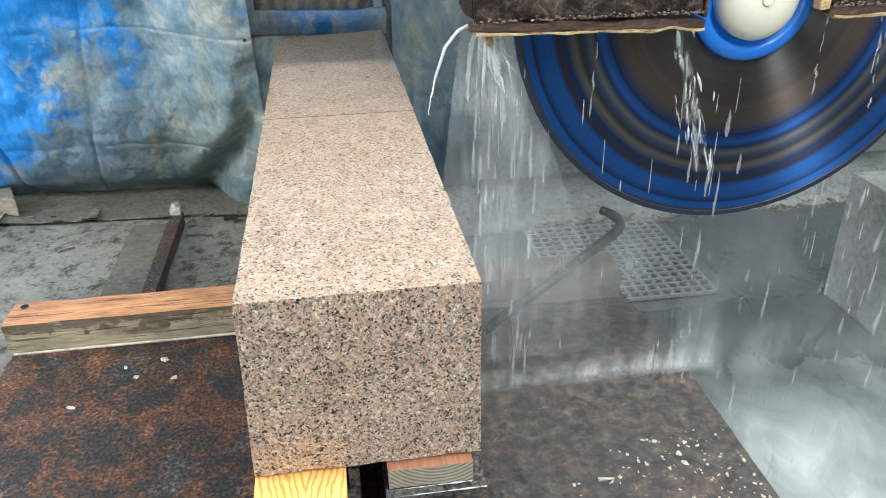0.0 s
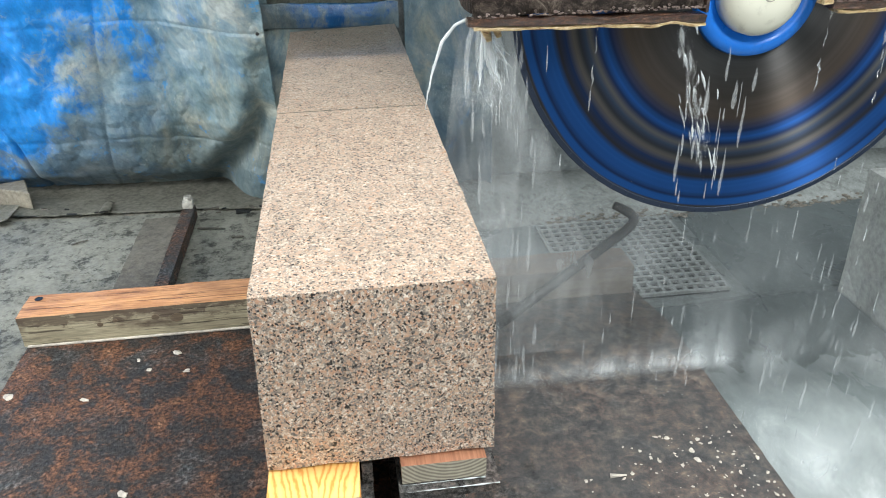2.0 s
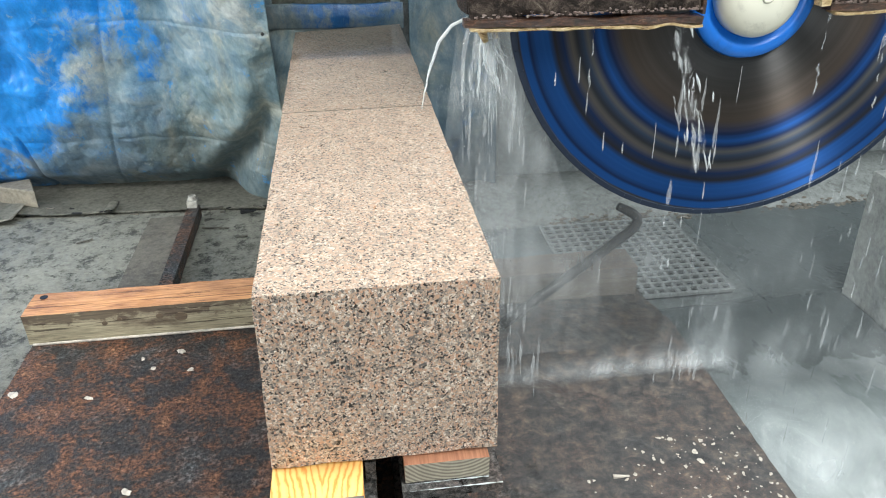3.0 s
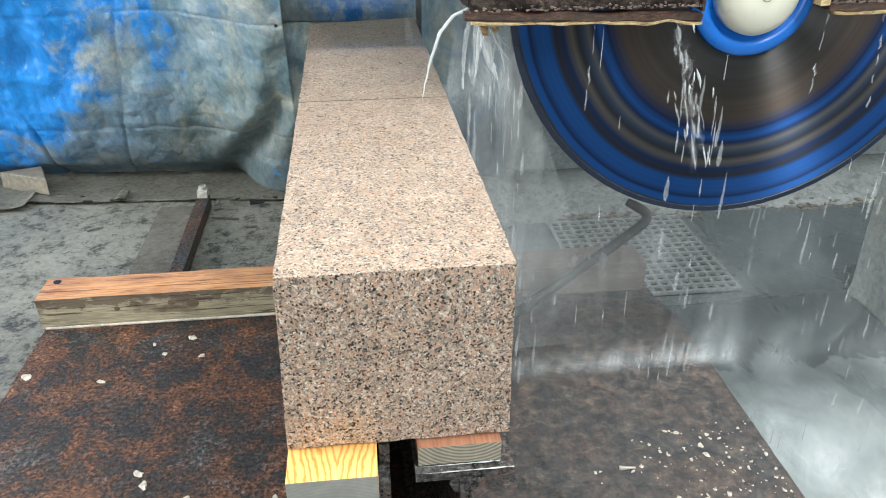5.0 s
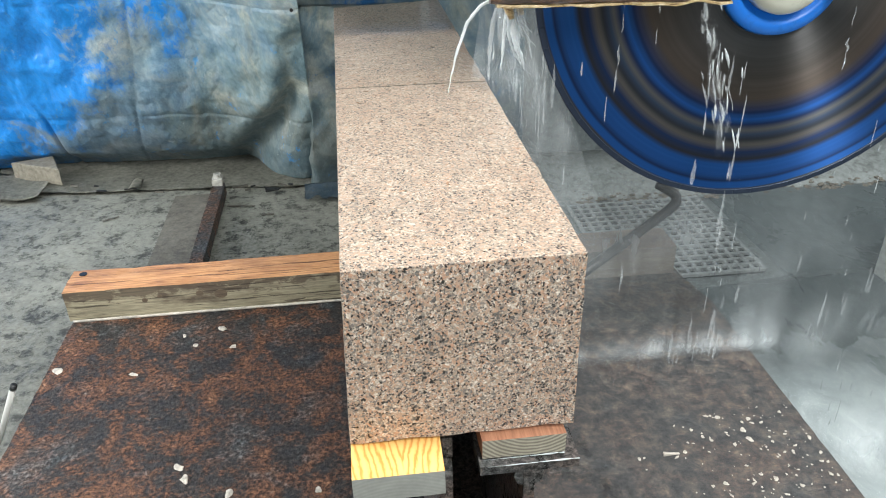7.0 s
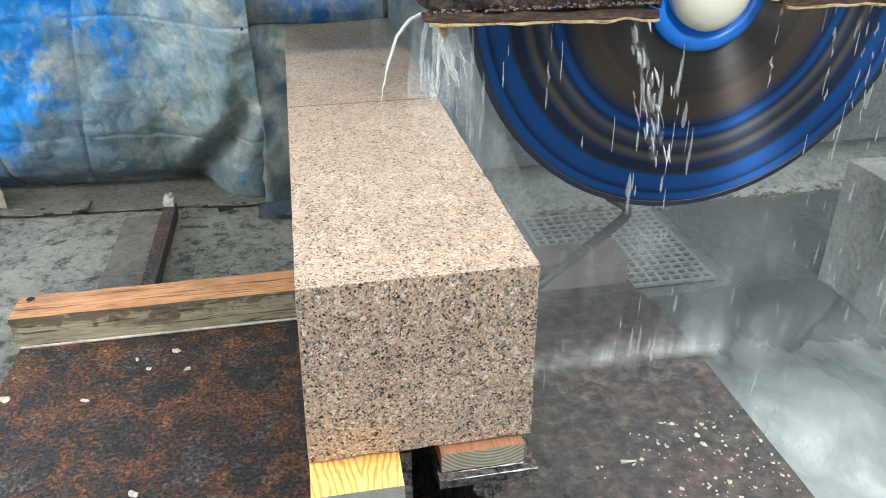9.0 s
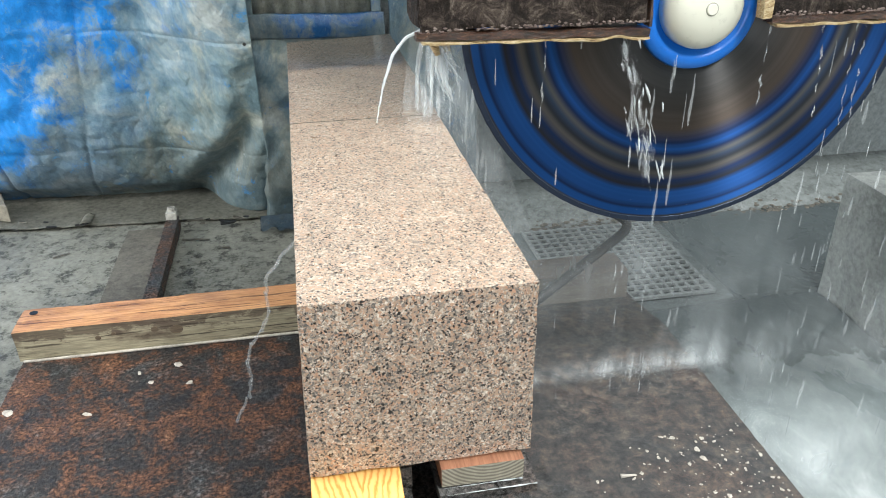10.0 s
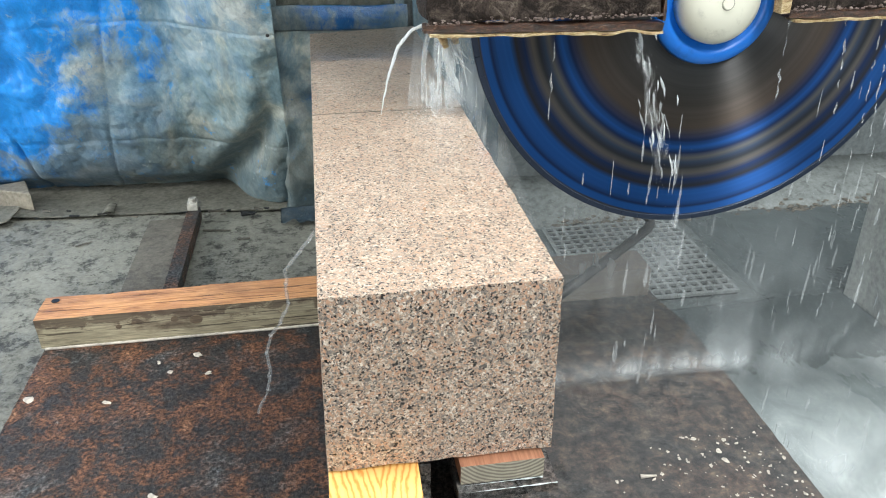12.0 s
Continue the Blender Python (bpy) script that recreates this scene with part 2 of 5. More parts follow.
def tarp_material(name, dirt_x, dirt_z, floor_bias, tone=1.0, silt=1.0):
    m, nt, b = material(name, rough=0.5)
    v = coords(nt)
    sep = nt.nodes.new("ShaderNodeSeparateXYZ")
    nt.links.new(v, sep.inputs[0])
    fold = noise_tex(nt, v, 3.0, 6, 0.62, 0.6)
    flake = noise_tex(nt, coords(nt, (1, 1, 0.6)), 13, 10, 0.80, 0.5)
    k = maths(nt, "ADD", maths(nt, "MULTIPLY", fold, 0.85), maths(nt, "MULTIPLY", flake, 0.75))
    k = maths(nt, "ADD", k, maths(nt, "MULTIPLY", sep.outputs[0], dirt_x))
    k = maths(nt, "ADD", k, maths(nt, "MULTIPLY", sep.outputs[2], dirt_z))
    k = maths(nt, "ADD", k, floor_bias)
    mask = ramp(nt, k, [(0.64, grey(0)), (0.675, grey(0.40)), (0.72, grey(0.62)), (0.76, grey(0.84)), (0.95, grey(0.90)), (1.1, grey(0.96))])
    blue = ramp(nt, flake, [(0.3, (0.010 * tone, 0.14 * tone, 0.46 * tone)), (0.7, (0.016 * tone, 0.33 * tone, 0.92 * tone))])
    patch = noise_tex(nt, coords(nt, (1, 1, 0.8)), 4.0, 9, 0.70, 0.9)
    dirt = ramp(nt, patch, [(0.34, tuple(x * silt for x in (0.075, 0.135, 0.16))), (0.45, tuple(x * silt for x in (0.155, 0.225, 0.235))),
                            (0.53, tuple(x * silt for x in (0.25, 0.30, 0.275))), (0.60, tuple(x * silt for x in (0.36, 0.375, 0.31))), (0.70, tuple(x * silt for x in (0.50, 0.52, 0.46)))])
    # silt colour grows darker towards the floor, below a ragged line
    low_line = maths(nt, "ADD", sep.outputs[2], maths(nt, "MULTIPLY", maths(nt, "SUBTRACT", flake, 0.5), 0.9))
    dirt = mix(nt, ramp(nt, low_line, [(-0.02, grey(0.62)), (0.30, grey(0.0))]), dirt, (0.07 * silt, 0.085 * silt, 0.075 * silt))
    grime = ramp(nt, noise_tex(nt, coords(nt, (1, 1, 0.7)), 44, 9, 0.8), [(0.36, grey(0.55)), (0.52, grey(1.0)), (0.66, grey(1.3))])
    c = mix(nt, mask, blue, mix(nt, 0.5, dirt, grime, "MULTIPLY"))
    # creases of crumpled sheet: broken paler lines along them, then bare blue and pale patches
    bend = node(nt, "ShaderNodeTexNoise", Scale=4.0, Detail=5.0, Roughness=0.6)
    nt.links.new(v, bend.inputs["Vector"])
    vm = nt.nodes.new("ShaderNodeVectorMath")
    vm.operation = "MULTIPLY_ADD"
    nt.links.new(bend.outputs["Color"], vm.inputs[0])
    vm.inputs[1].default_value = (0.22, 0.22, 0.22)
    nt.links.new(v, vm.inputs[2])

    def crumple(scale, feature):
        cells = node(nt, "ShaderNodeTexVoronoi", Scale=scale)
        cells.feature = feature
        nt.links.new(vm.outputs[0], cells.inputs["Vector"])
        return cells.outputs["Distance"]
    line = ramp(nt, crumple(5.0, "DISTANCE_TO_EDGE"), [(0.0, grey(1)), (0.022, grey(0))])
    broken = ramp(nt, noise_tex(nt, v, 9, 6, 0.7), [(0.52, grey(0)), (0.64, grey(0.32))])
    c = mix(nt, maths(nt, "MULTIPLY", line, broken), c, tuple(x * silt for x in (0.30, 0.40, 0.44)))
    bare = ramp(nt, noise_tex(nt, coords(nt, (1.2, 1, 0.9)), 8.5, 10, 0.82, 0.3), [(0.60, grey(0)), (0.63, grey(0.75))])
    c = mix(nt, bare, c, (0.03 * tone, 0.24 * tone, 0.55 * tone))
    pale = ramp(nt, noise_tex(nt, v, 17, 10, 0.8), [(0.61, grey(0)), (0.66, grey(0.5))])
    c = mix(nt, pale, c, tuple(x * silt for x in (0.44, 0.48, 0.46)))
    colour_to(nt, b, c)
    nt.links.new(ramp(nt, mask, [(0, grey(0.34)), (1, grey(0.55))]), b.inputs["Roughness"])
    h = maths(nt, "ADD", maths(nt, "MULTIPLY", crumple(5.0, "F1"), 1.1), maths(nt, "MULTIPLY", crumple(13.0, "F1"), 0.45))
    h = maths(nt, "ADD", h, maths(nt, "MULTIPLY", noise_tex(nt, v, 40, 6, 0.7), 0.22))
    bump(nt, b, h, 0.5, 0.028)
    return m


def concrete_material(name, base, wet, patches):
    m, nt, b = material(name, rough=0.8)
    v = coords(nt)
    big = noise_tex(nt, v, 1.7, 7, 0.62, 0.4)
    fine = noise_tex(nt, v, 48, 9, 0.75)
    lo = tuple(x * 0.45 for x in base)
    hi = tuple(min(1, x * 1.45) for x in base)
    c = ramp(nt, maths(nt, "ADD", maths(nt, "MULTIPLY", big, 0.45), maths(nt, "MULTIPLY", fine, 0.55)),
             [(0.36, lo), (0.5, base), (0.64, hi)])
    spots = ramp(nt, noise_tex(nt, v, 19, 10, 0.8), [(0.40, grey(patches)), (0.50, grey(1))])
    c = mix(nt, 1.0, c, spots, "MULTIPLY")
    colour_to(nt, b, c)
    rough_to(nt, b, big, wet, min(1, wet + 0.3))
    bump(nt, b, fine, 0.35, 0.004)
    return m


def crust_material():
    m, nt, b = material("black_sludge_crust", rough=0.5)
    v = coords(nt)
    k = noise_tex(nt, v, 26, 10, 0.80, 0.7)
    c = ramp(nt, k, [(0.32, (0.008, 0.007, 0.006)), (0.48, (0.026, 0.020, 0.017)), (0.56, (0.075, 0.058, 0.048)), (0.64, (0.17, 0.145, 0.12)), (0.74, (0.36, 0.33, 0.28))])
    colour_to(nt, b, c)
    rough_to(nt, b, k, 0.45, 0.85)
    b.inputs["Specular IOR Level"].default_value = 0.12
    bump(nt, b, maths(nt, "ADD", k, noise_tex(nt, v, 140, 5)), 1.0, 0.012)
    return m


def lip_material(name, stops):
    m, nt, b = material(name, rough=0.35)
    v = coords(nt, (0.55, 1, 1.6))
    k = noise_tex(nt, v, 95, 9, 0.8, 0.6)
    colour_to(nt, b, ramp(nt, k, stops))
    bump(nt, b, k, 0.9, 0.006)
    return m


def blade_material():
    m, nt, b = material("spinning_blade_steel", rough=0.26, metal=0.8)
    tc = nt.nodes.new("ShaderNodeTexCoord")
    sep = nt.nodes.new("ShaderNodeSeparateXYZ")
    nt.links.new(tc.outputs["Object"], sep.inputs[0])
    r = maths(nt, "SQRT", maths(nt, "ADD", maths(nt, "POWER", sep.outputs[0], 2.0), maths(nt, "POWER", sep.outputs[2], 2.0)))
    com = nt.nodes.new("ShaderNodeCombineXYZ")
    nt.links.new(r, com.inputs[0])
    streak = noise_tex(nt, com.outputs[0], 46, 5, 0.7)
    wob = noise_tex(nt, tc.outputs["Object"], 3.0, 2, 0.5)
    rr = maths(nt, "ADD", maths(nt, "MULTIPLY", r, 2.012), maths(nt, "MULTIPLY", maths(nt, "SUBTRACT", wob, 0.5), 0.03))
    ink, brown, blue, deep = (0.055, 0.057, 0.062), (0.10, 0.08, 0.066), (0.02, 0.105, 0.36), (0.018, 0.038, 0.11)
    # lighter rings at 0.70 and 0.77 put the steel's sheen into the colour
    c = ramp(nt, rr, [(0.28, (0.09, 0.092, 0.095)), (0.40, (0.075, 0.072, 0.07)), (0.56, brown), (0.62, deep), (0.65, blue), (0.675, deep), (0.70, (0.135, 0.135, 0.132)), (0.72, (0.05, 0.075, 0.13)), (0.745, (0.04, 0.045, 0.055)),
                      (0.77, (0.135, 0.126, 0.116)), (0.80, deep), (0.835, (0.035, 0.037, 0.042)), (0.86, blue), (0.91, (0.02, 0.09, 0.30)), (0.935, deep), (0.945, blue), (0.97, blue), (0.975, ink)])
    c = mix(nt, 0.6, c, ramp(nt, streak, [(0.25, grey(0.45)), (0.5, grey(0.95)), (0.75, grey(1.4))]), "MULTIPLY")
    rough_to(nt, b, streak, 0.36, 0.46)
    colour_to(nt, b, c)
    tan = nt.nodes.new("ShaderNodeTangent")
    tan.direction_type, tan.axis = "RADIAL", "Y"
    b.inputs["Anisotropic"].default_value = 0.98
    b.inputs["Anisotropic Rotation"].default_value = 0.25
    nt.links.new(tan.outputs[0], b.inputs["Tangent"])
    return m


def paint_material(name, colour, rough):
    m, nt, b = material(name, colour, rough)
    v = coords(nt)
    k = noise_tex(nt, v, 30, 6, 0.7)
    c = mix(nt, ramp(nt, k, [(0.55, grey(0)), (0.75, grey(0.5))]), colour, tuple(x * 0.45 for x in colour))
    colour_to(nt, b, c)
    rough_to(nt, b, k, rough, rough + 0.2)
    return m


def water_material(name, clear, alpha):
    m, nt, b = material(name, (0.86, 0.91, 0.93), 0.12)
    b.inputs["Transmission Weight"].default_value = clear
    b.inputs["IOR"].default_value = 1.33
    b.inputs["Alpha"].default_value = alpha
    return m


def milky_material():
    m, nt, b = material("milky_runoff", rough=0.2)
    v = coords(nt, (1, 0.6, 1), (0, 0, radians(-28)))
    k = noise_tex(nt, v, 3.4, 8, 0.66, 0.5)
    c = ramp(nt, k, [(0.32, (0.16, 0.19, 0.195)), (0.5, (0.24, 0.275, 0.28)), (0.62, (0.33, 0.37, 0.375)), (0.70, (0.48, 0.52, 0.525))])
    # it thins out to bare wet concrete towards the back wall
    sep = nt.nodes.new("ShaderNodeSeparateXYZ")
    nt.links.new(coords(nt), sep.inputs[0])
    far = maths(nt, "ADD", sep.outputs[1], maths(nt, "MULTIPLY", maths(nt, "SUBTRACT", noise_tex(nt, v, 5, 8, 0.7, 0.6), 0.5), 0.7))
    c = mix(nt, ramp(nt, far, [(0.72, grey(0)), (1.10, grey(0.40)), (1.50, grey(0.95))]), c, (0.075, 0.092, 0.096))
    colour_to(nt, b, c)
    rough_to(nt, b, k, 0.12, 0.5)
    bump(nt, b, noise_tex(nt, v, 14, 6, 0.65, 0.8), 0.28, 0.015)
    return m


GRANITE = granite_material("split_pink_granite", 0.0, 0.008, 0.3)
# copy for the top face: the wet sheen is veiled into its colour
GRANITE_TOP_SHEEN = granite_material("top_sheen_pink_granite", 0.34, 0.02, 0.8)
RUST = rust_material("rusted_steel_plate", 0.0, 0.42)
DARKSTEEL = rust_material("wet_dark_steel", 0.6, 0.16)
BAR = rust_material("rusty_flat_bar", 0.25, 0.45)
BLACKBAR = paint_material("black_wet_iron", (0.018, 0.019, 0.02), 0.3)
TIMBER_TOP = wood_material("orange_wet_timber", (0.66, 0.36, 0.165), (0.38, 0.165, 0.07), "x", 55, 0.42, (0.16, 0.06, 0.035), 0.5)
TIMBER_SIDE = wood_material("weathered_timber", (0.47, 0.42, 0.29), (0.24, 0.215, 0.15), "x", 60, 0.6, (0.085, 0.058, 0.042), 0.95)
PINE = pine_material()
REDWOOD = wood_material("red_brown_board", (0.40, 0.19, 0.11), (0.24, 0.10, 0.055), "y", 60, 0.45)
END_LEFT = end_grain_material("grey_sawn_end", (0.31, 0.32, 0.295), (0.285, 0.295, 0.272), (-0.05, 0, -0.30))
END_RIGHT = end_grain_material("ringed_sawn_end", (0.40, 0.37, 0.29), (0.20, 0.18, 0.14), (-0.24, 0, -0.50))
TARP = tarp_material("blue_tarpaulin", 0.5, -0.44, 0.535, 1.0, 1.12)
# copies with the blue and the silt colours scaled darker
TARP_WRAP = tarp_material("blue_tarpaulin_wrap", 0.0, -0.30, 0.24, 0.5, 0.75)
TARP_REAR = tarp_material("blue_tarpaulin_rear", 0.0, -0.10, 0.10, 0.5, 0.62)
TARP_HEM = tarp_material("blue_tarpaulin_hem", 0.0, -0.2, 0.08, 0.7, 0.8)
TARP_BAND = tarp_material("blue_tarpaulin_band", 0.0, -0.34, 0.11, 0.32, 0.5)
MAT_SHEET = concrete_material("silted_sheet", (0.26, 0.255, 0.215), 0.6, 0.7)
FLOOR = concrete_material("silted_concrete", (0.195, 0.195, 0.165), 0.5, 0.22)
WETFLOOR = concrete_material("wet_slurry_concrete", (0.125, 0.147, 0.15), 0.16, 0.75)
BANK = concrete_material("pale_bank_concrete", (0.20, 0.22, 0.215), 0.40, 0.6)
SPLASHWALL = concrete_material("pale_splash_wall", (0.30, 0.32, 0.31), 0.4, 0.8)
WALL = concrete_material("grey_shed_wall", (0.145, 0.165, 0.168), 0.5, 0.8)
BOARD = concrete_material("dark_silted_board_and_groove_shade", (0.13, 0.12, 0.10), 0.6, 0.7)
KNOT = wood_material("dark_knot", (0.20, 0.15, 0.10), (0.09, 0.065, 0.045), "x", 90, 0.6)
GRATE = concrete_material("pale_galvanised_bars", (0.20, 0.222, 0.222), 0.35, 0.85)
CRUST = crust_material()
LIP = lip_material("rusty_lip", [(0.40, (0.010, 0.006, 0.005)), (0.50, (0.036, 0.016, 0.010)), (0.58, (0.095, 0.042, 0.022)), (0.66, (0.26, 0.17, 0.10)), (0.72, (0.58, 0.52, 0.42))])
LIME = lip_material("limed_edge", [(0.38, (0.10, 0.05, 0.02)), (0.47, (0.36, 0.25, 0.11)), (0.58, (0.55, 0.45, 0.27)), (0.68, (0.72, 0.66, 0.52))])
CRUMB = lip_material("dried_sludge_crumbs", [(0.38, (0.05, 0.035, 0.03)), (0.5, (0.16, 0.115, 0.10)), (0.62, (0.34, 0.28, 0.25)), (0.72, (0.6, 0.55, 0.5))])
BLADE = blade_material()
BLUE_PAINT = paint_material("blue_flange_paint", (0.012, 0.16, 0.62), 0.25)
PIT_SHADE = paint_material("pit_shade_dark", (0.05, 0.058, 0.06), 0.15)
RIM = material("diamond_rim", (0.032, 0.045, 0.075), 0.4, 0.6)[0]
CREAM = paint_material("cream_enamel", (0.66, 0.66, 0.56), 0.3)
CREAM_DARK = paint_material("dirty_cream_bolt", (0.30, 0.30, 0.25), 0.4)
CHIPSTONE = concrete_material("stone_chip", (0.52, 0.48, 0.42), 0.5, 0.9)
BOLT = concrete_material("caked_bolt", (0.40, 0.39, 0.35), 0.4, 0.5)
SHEET = water_material("thin_falling_sheet", 0.0, 0.11)
SHEET.node_tree.nodes["Principled BSDF"].inputs["Roughness"].default_value = 0.7
FOAM = water_material("white_water", 0.45, 0.85)
CLEAR = water_material("falling_water", 0.6, 0.42)
RUNNEL = water_material("thin_runnel", 0.3, 0.21)
DROP = water_material("thin_drop", 0.3, 0.24)


def mist_material(name, most, bottom, top, streak, sides=(0.0, 0.12, 0.85, 1.0)):
    """Fine spray in a hanging curtain: density by height (bottom and top: pairs of height and density), torn by falling streaks."""
    m, nt, b = material(name, (0.84, 0.90, 0.92), 0.9)
    b.inputs["Specular IOR Level"].default_value = 0.0
    tc = nt.nodes.new("ShaderNodeTexCoord")
    sep = nt.nodes.new("ShaderNodeSeparateXYZ")
    nt.links.new(tc.outputs["Generated"], sep.inputs[0])
    up = ramp(nt, sep.outputs[2], [(0.0, grey(bottom[0])), (bottom[1], grey(bottom[2])), (top[0], grey(top[1])), (1.0, grey(0))])
    across = ramp(nt, sep.outputs[0], [(sides[0], grey(0)), (sides[1], grey(1)), (sides[2], grey(1)), (sides[3], grey(0))])
    torn = ramp(nt, noise_tex(nt, coords(nt, (1, 1, 0.16)), streak, 6, 0.62, 0.4), [(0.34, grey(0.25)), (0.66, grey(1.0))])
    cloud = ramp(nt, noise_tex(nt, coords(nt), 3.4, 4, 0.55, 0.8), [(0.32, grey(0.4)), (0.60, grey(1.0))])
    a = maths(nt, "MULTIPLY", maths(nt, "MULTIPLY", up, across), maths(nt, "MULTIPLY", torn, cloud))
    nt.links.new(maths(nt, "MULTIPLY", a, most), b.inputs["Alpha"])
    return m


MIST_DECK = mist_material("deck_spray_mist", 0.70, (0.10, 0.10, 0.95), (0.26, 0.24), 22, (0.0, 0.5, 0.95, 1.0))
MIST_HAZE = mist_material("deck_haze_mist", 0.42, (0.0, 0.35, 0.9), (0.6, 0.5), 12, (0.0, 0.1, 0.8, 1.0))
MIST_THIN = mist_material("rear_mist", 0.22, (0.0, 0.25, 0.8), (0.55, 0.35), 10, (0.0, 0.2, 0.7, 1.0))
MIST_FLOOR = mist_material("runoff_mist", 0.46, (0.0, 0.25, 0.8), (0.55, 0.30), 14, (0.0, 0.06, 0.9, 1.0))
MIST_GUSH = mist_material("gush_fan_mist", 0.66, (0.25, 0.40, 0.45), (0.86, 0.95), 26, (0.0, 0.42, 0.58, 1.0))
MILKY = milky_material()
SPRAY, _nt, _b = material("spray_droplets", (0.86, 0.9, 0.91), 0.5)
PANE = concrete_material("dirty_pale_sheet", (0.78, 0.78, 0.68), 0.5, 0.75)
CARDBOARD = concrete_material("dusty_board", (0.20, 0.18, 0.14), 0.7, 0.85)
ROD = paint_material("pale_rod", (0.55, 0.55, 0.52), 0.5)

# ---- mesh helpers ----


def finish(ob, bm, mats, smooth=False):
    me = bpy.data.meshes.new(ob if isinstance(ob, str) else ob.name)
    bm.normal_update()
    bm.to_mesh(me)
    bm.free()
    for m in mats if isinstance(mats, (list, tuple)) else [mats]:
        me.materials.append(m)
    if smooth:
        me.polygons.foreach_set("use_smooth", [True] * len(me.polygons))
    return me


def thing(name, bm, mats, label, category, group="", kind="", m=None, smooth=False):
    ob = new(name, finish(name, bm, mats, smooth))
    if m is not None:
        ob.matrix_world = m
    return tagged(ob, label, category, group, kind)


def part(name, bm, mats, parent, label="", smooth=False, m=None):
    ob = new(name, finish(name, bm, mats, smooth))
    ob.parent = parent
    if m is not None:
        ob.matrix_basis = m
    return tagged(ob, label)


def empty(name, label, category, group="", m=None):
    ob = new(name)
    ob.empty_display_size = 0.05
    if m is not None:
        ob.matrix_world = m
    return tagged(ob, label, category, group)


def box(x0, x1, y0, y1, z0, z1, bevel=0.0, bm=None, seg=2):
    own = bmesh.new()
    bmesh.ops.create_cube(own, size=1.0)
    for v in own.verts:
        v.co = Vector((x0 + (v.co.x + 0.5) * (x1 - x0), y0 + (v.co.y + 0.5) * (y1 - y0), z0 + (v.co.z + 0.5) * (z1 - z0)))
    if bevel:
        bmesh.ops.bevel(own, geom=own.edges[:], offset=bevel, segments=seg, affect="EDGES", profile=0.6)
    return merge(bm, own)


def merge(bm, own):
    if bm is None:
        return own
    me = bpy.data.meshes.new("tmp")
    own.to_mesh(me)
    own.free()
    bm.from_mesh(me)
    bpy.data.meshes.remove(me)
    return bm


def fine_box(x0, x1, y0, y1, z0, z1, step, jitter, seed=0.0, bevel=0.004, drop=None):
    """A box with many points along its edges, so that the edges can be worn."""
    own = box(x0, x1, y0, y1, z0, z1)
    for axis, lo, hi in ((0, x0, x1), (1, y0, y1), (2, z0, z1)):
        n = max(1, int((hi - lo) / step))
        for i in range(1, n):
            p = [0, 0, 0]
            p[axis] = lo + (hi - lo) * i / n
            q = [0, 0, 0]
            q[axis] = 1
            bmesh.ops.bisect_plane(own, geom=own.verts[:] + own.edges[:] + own.faces[:], plane_co=p, plane_no=q)
    c = Vector(((x0 + x1) / 2, (y0 + y1) / 2, (z0 + z1) / 2))
    h = Vector(((x1 - x0) / 2, (y1 - y0) / 2, (z1 - z0) / 2))
    for v in own.verts:
        d = v.co - c
        on = [abs(abs(d[i]) - h[i]) < 1e-5 for i in range(3)]
        worn = bevel * (0.6 + 0.9 * noise.noise(v.co * 21 + Vector((seed, 0, 0))))
        if sum(on) >= 2:
            for i in range(3):
                if on[i]:
                    v.co[i] -= math.copysign(max(0.0, worn) * 0.5, d[i])
        j = noise.noise_vector(v.co * 16 + Vector((seed, 3, 1))) * jitter
        v.co += j
    return own


def tube(points, radii, sides=8, bm=None, squash=1.0):
    own = bmesh.new()
    rings = []
    pts = [Vector(p) for p in points]
    for i, p in enumerate(pts):
        d = (pts[min(i + 1, len(pts) - 1)] - pts[max(i - 1, 0)]).normalized()
        a = d.cross(Vector((0, 1, 0.01))).normalized()
        b = d.cross(a).normalized()
        r = radii[i] if isinstance(radii, (list, tuple)) else radii
        rings.append([own.verts.new(p + (a * math.cos(t) + b * math.sin(t) * squash) * r)
                      for t in [2 * math.pi * k / sides for k in range(sides)]])
    for r0, r1 in zip(rings, rings[1:]):
        for k in range(sides):
            own.faces.new((r0[k], r0[(k + 1) % sides], r1[(k + 1) % sides], r1[k]))
    own.faces.new(rings[0][::-1])
    own.faces.new(rings[-1])
    bmesh.ops.recalc_face_normals(own, faces=own.faces[:])
    return merge(bm, own)


def lathe_y(profile, sides=96, bm=None):
    """A turned body round the y axis from (radius, y) pairs."""
    own = bmesh.new()
    rings = []
    for r, y in profile:
        rings.append([own.verts.new((r * math.cos(2 * math.pi * k / sides), y, r * math.sin(2 * math.pi * k / sides))) for k in range(sides)])
    for r0, r1 in zip(rings, rings[1:]):
        for k in range(sides):
            own.faces.new((r0[k], r0[(k + 1) % sides], r1[(k + 1) % sides], r1[k]))
    own.faces.new(rings[0])
    own.faces.new(rings[-1][::-1])
    bmesh.ops.remove_doubles(own, verts=own.verts[:], dist=1e-6)
    bmesh.ops.recalc_face_normals(own, faces=own.faces[:])
    return merge(bm, own)


